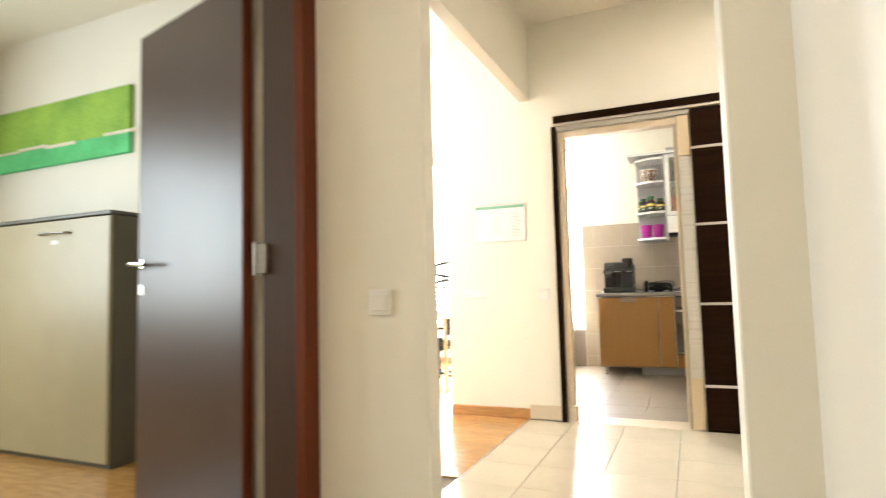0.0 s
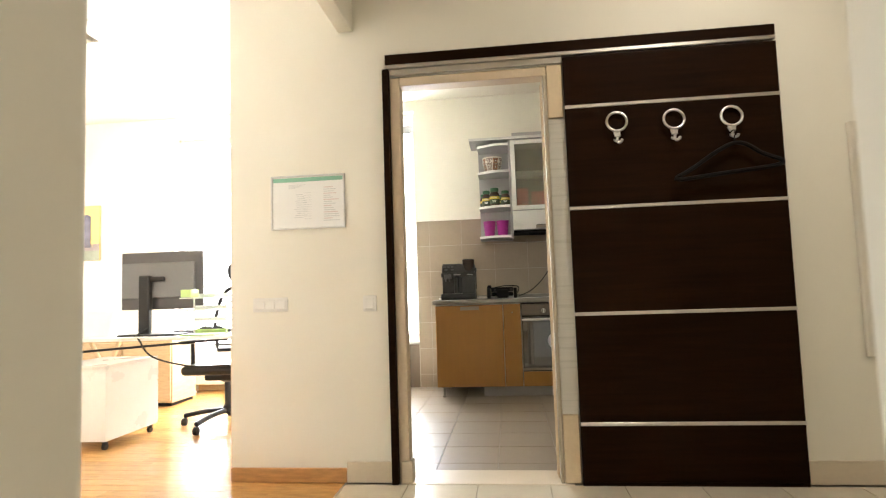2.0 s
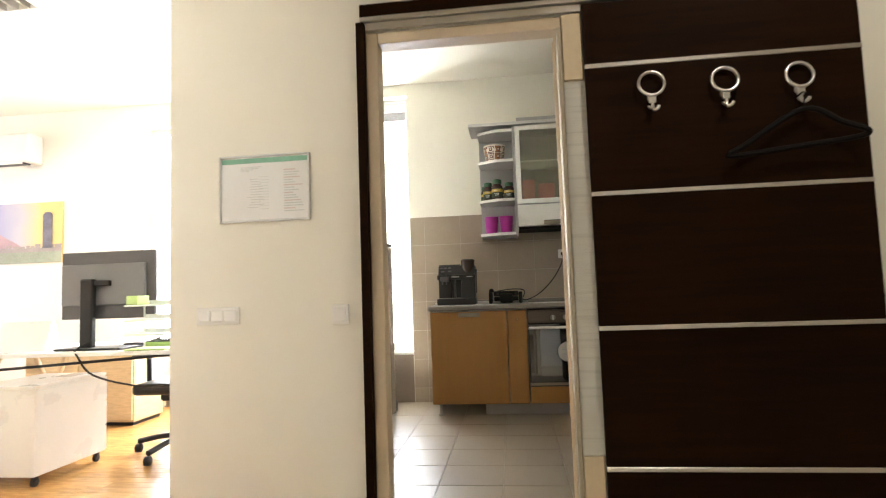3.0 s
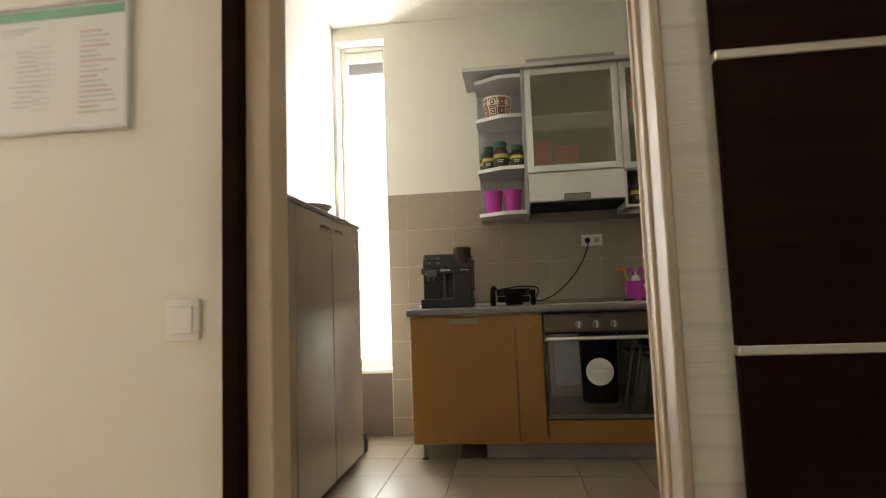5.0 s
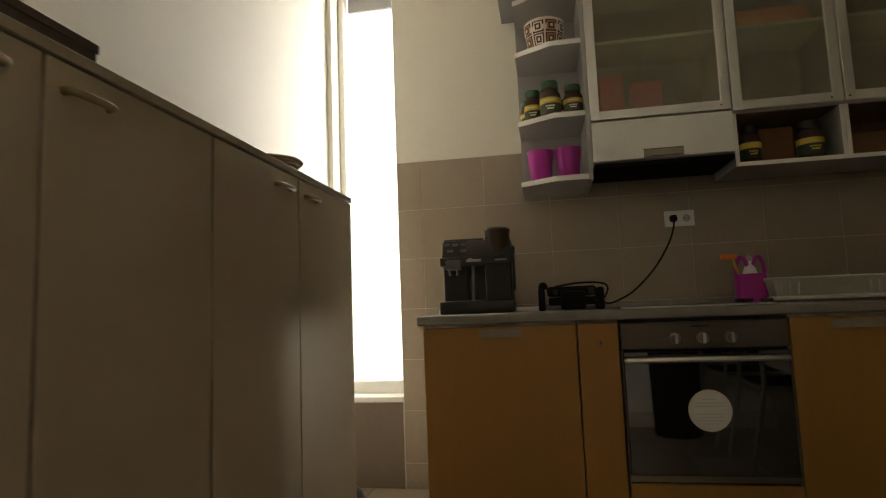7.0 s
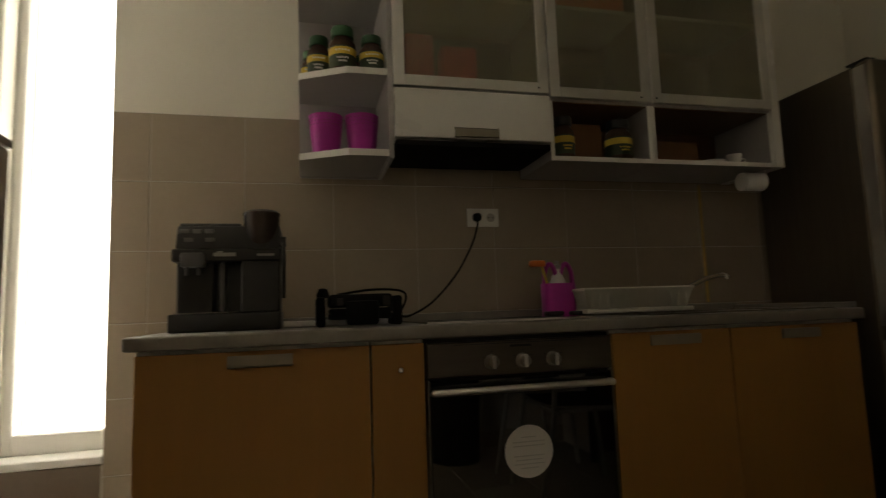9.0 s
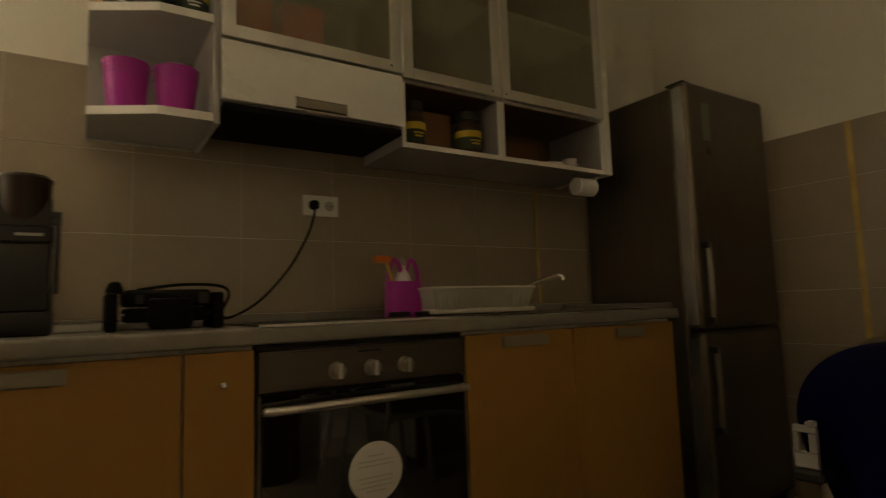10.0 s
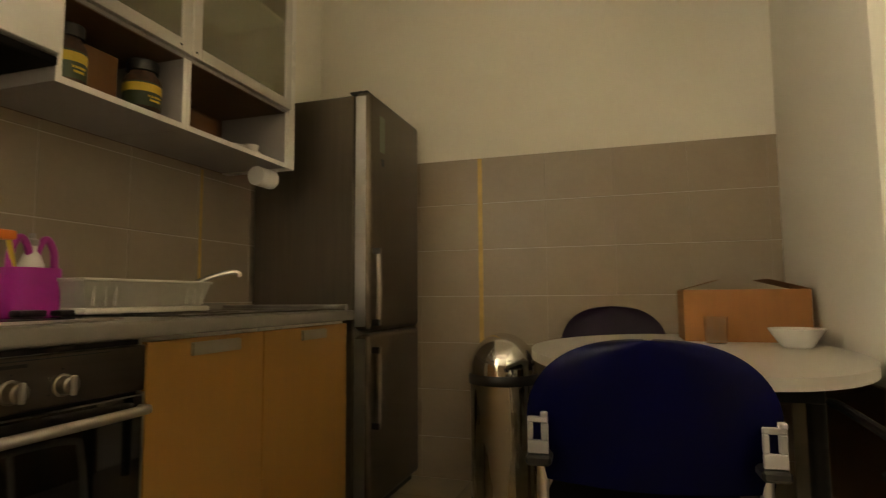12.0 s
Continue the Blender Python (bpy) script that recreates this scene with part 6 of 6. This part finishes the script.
def piece(name, parent, sx, sy, m, mat, t=0.010):
    key = (name, round(sx, 3), round(sy, 3), mat.name)
    if key not in MESHES:
        MESHES[key] = slab_mesh(name, sx, sy, t, mat)
    ob = new(name, MESHES[key])
    ob.parent = parent
    ob.matrix_basis = m
    return ob


def cuts(lo, hi, start, pitch):
    """Spans between joints, cut at the ends."""
    k = math.floor((lo - start) / pitch)
    out = []
    while start + k * pitch < hi - 0.004:
        a, b = max(lo, start + k * pitch), min(hi, start + (k + 1) * pitch)
        if b - a > 0.012:
            out.append((a, b))
        k += 1
    return out


def tile_floor(name, x0, x1, y0, y1, sx, sy, pitch, mat, label, gap=0.003):
    f = tagged(new(name), label, "floor", kind="structure")
    for xa, xb in cuts(x0, x1, sx, pitch):
        for ya, yb in cuts(y0, y1, sy, pitch):
            piece("tile", f, xb - xa - gap, yb - ya - gap, pose(xa + gap / 2, ya + gap / 2, random.uniform(-0.0004, 0.0004)), mat)
    return f


tile_floor("floor_hall", -0.46, 3.35, 1.44, YD - 0.032, -0.126, 3.93 - 0.36 * 8, 0.362, FLOORTILE, "glossy cream square floor tiles")
tile_floor("floor_corridor", -0.50, 0.998, -2.0, 1.44, -0.126, 3.93 - 0.36 * 18, 0.362, FLOORTILE, "glossy cream square floor tiles")
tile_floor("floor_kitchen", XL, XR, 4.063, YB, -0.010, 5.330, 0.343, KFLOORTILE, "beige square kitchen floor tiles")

# parquet: staggered oak strips, the ones near the hall as single pieces
pf = tagged(new("floor_office"), "oiled oak strip parquet", "floor", kind="structure")
rest = []
rnd = random.Random(5)
y = 2.54
while y < YB:
    w = 0.085
    x = -0.463 if y < YD - 0.02 else -1.10
    first = rnd.uniform(0.2, 0.9)
    while x > -6.98:
        ln = first if first else 0.9
        first = 0
        xa = max(x - ln, -6.98)
        if xa < x - 0.01:
            if xa > -2.9 and 3.2 < y < 6.2:
                piece("plank", pf, round(x - xa - 0.0012, 2) if x - xa > 0.02 else x - xa, w - 0.0012, pose(xa, y, rnd.uniform(-0.0003, 0.0003)), PARQUET)
            else:
                rest.append((xa, x, y, y + w))
        x = xa
    y += w
PARQ2 = PARQUET.copy()
PARQ2.name = "oak_parquet_far"
bm = bmesh.new()
for xa, xb, ya, yb in rest:
    add_box(bm, (xa + 0.0006, ya + 0.0006, -0.010), (xb - 0.0006, yb - 0.0006, 0.0))
tagged(part("plank_field", bm, PARQ2, pf), kind="stuff")
setting(boxes("floor_side_room", [((-4.6, -2.0, -0.011), (-0.70, 1.38, 0.0)), ((-4.6, 1.38, -0.011), (-0.9, 2.42, 0.0)), ((-0.70, 0.18, -0.011), (-0.5, 1.38, 0.001))], PARQ2), "oak parquet of the side room", "floor")
setting(boxes("floor_strip_metal", [((-0.464, 1.766, -0.010), (-0.459, YD - 0.016, 0.002))], ALU), "thin metal strip between parquet and tiles", "trim")


def tile_wall(name, plane, u0, u1, z0, z1, us, pitch_u, zs0, pitch_z, label, facing, gap=0.003, gap_u=0.003):
    """Tiles on a wall; facing '-y' runs u along x, facing '-x' runs u along y."""
    g = tagged(new(name), label, "wall tiles", kind="structure")
    back = boxes("grout_bed", [((u0, plane - 0.0055, z0), (u1, plane - 0.0005, z1))] if facing == "-y" else [((plane - 0.0055, u0, z0), (plane - 0.0005, u1, z1))], GROUT, g)
    for ua, ub in cuts(u0, u1, us, pitch_u):
        for za, zb in cuts(z0, z1, zs0, pitch_z):
            jig = random.uniform(-0.0003, 0.0003)
            if facing == "-y":
                m = pose(ua + gap_u / 2, plane - 0.0075 + jig, za + gap / 2, 90)
            else:
                m = pose(plane - 0.0075 + jig, ub - gap_u / 2, za + gap / 2, 90, 0, -90)
            piece("tile", g, ub - ua - gap_u, zb - za - gap, m, TILE, t=0.003)
    return g


tile_wall("tiles_back_wall", YB, WX1 + 0.001, XR, 0.0, 1.740, -0.388, 0.3425, 1.740 - 0.268 * 7, 0.268, "greige rectangular wall tiles with pale joints", "-y", gap=0.0035, gap_u=0.0022)
setting(box("panel_under_window", (XL + 0.001, YB - 0.006, 0.0), (WX1 - 0.004, YB - 0.0005, WZ0 - 0.001), UNDERBOARD, bevel=0.002), "plain brown board under the kitchen window", "wall panel")
setting(box("trim_under_window", (WX1 - 0.004, YB - 0.012, 0.0), (WX1 + 0.001, YB - 0.0005, WZ0 - 0.001), GROUT, bevel=0.001), "pale edge strip beside the board", "trim")
tile_wall("tiles_end_wall", XR, 4.53, YB - 0.009, 0.0, 1.700, 5.945, 0.3425, 1.700 - 0.2475 * 7, 0.2475, "greige rectangular wall tiles with pale joints", "-x", gap=0.0035, gap_u=0.0008)
setting(box("trim_joint_filler", (XR - 0.0095, 5.938, 0.02), (XR - 0.0060, 5.962, 1.698), YELLOWTAPE, bevel=0), "yellowed filler in a tile joint", "trim")
setting(box("trim_joint_filler_back", (2.020, YB - 0.0095, 0.94), (2.034, YB - 0.0060, 1.50), YELLOWTAPE, bevel=0), "yellowed filler in a tile joint", "trim")
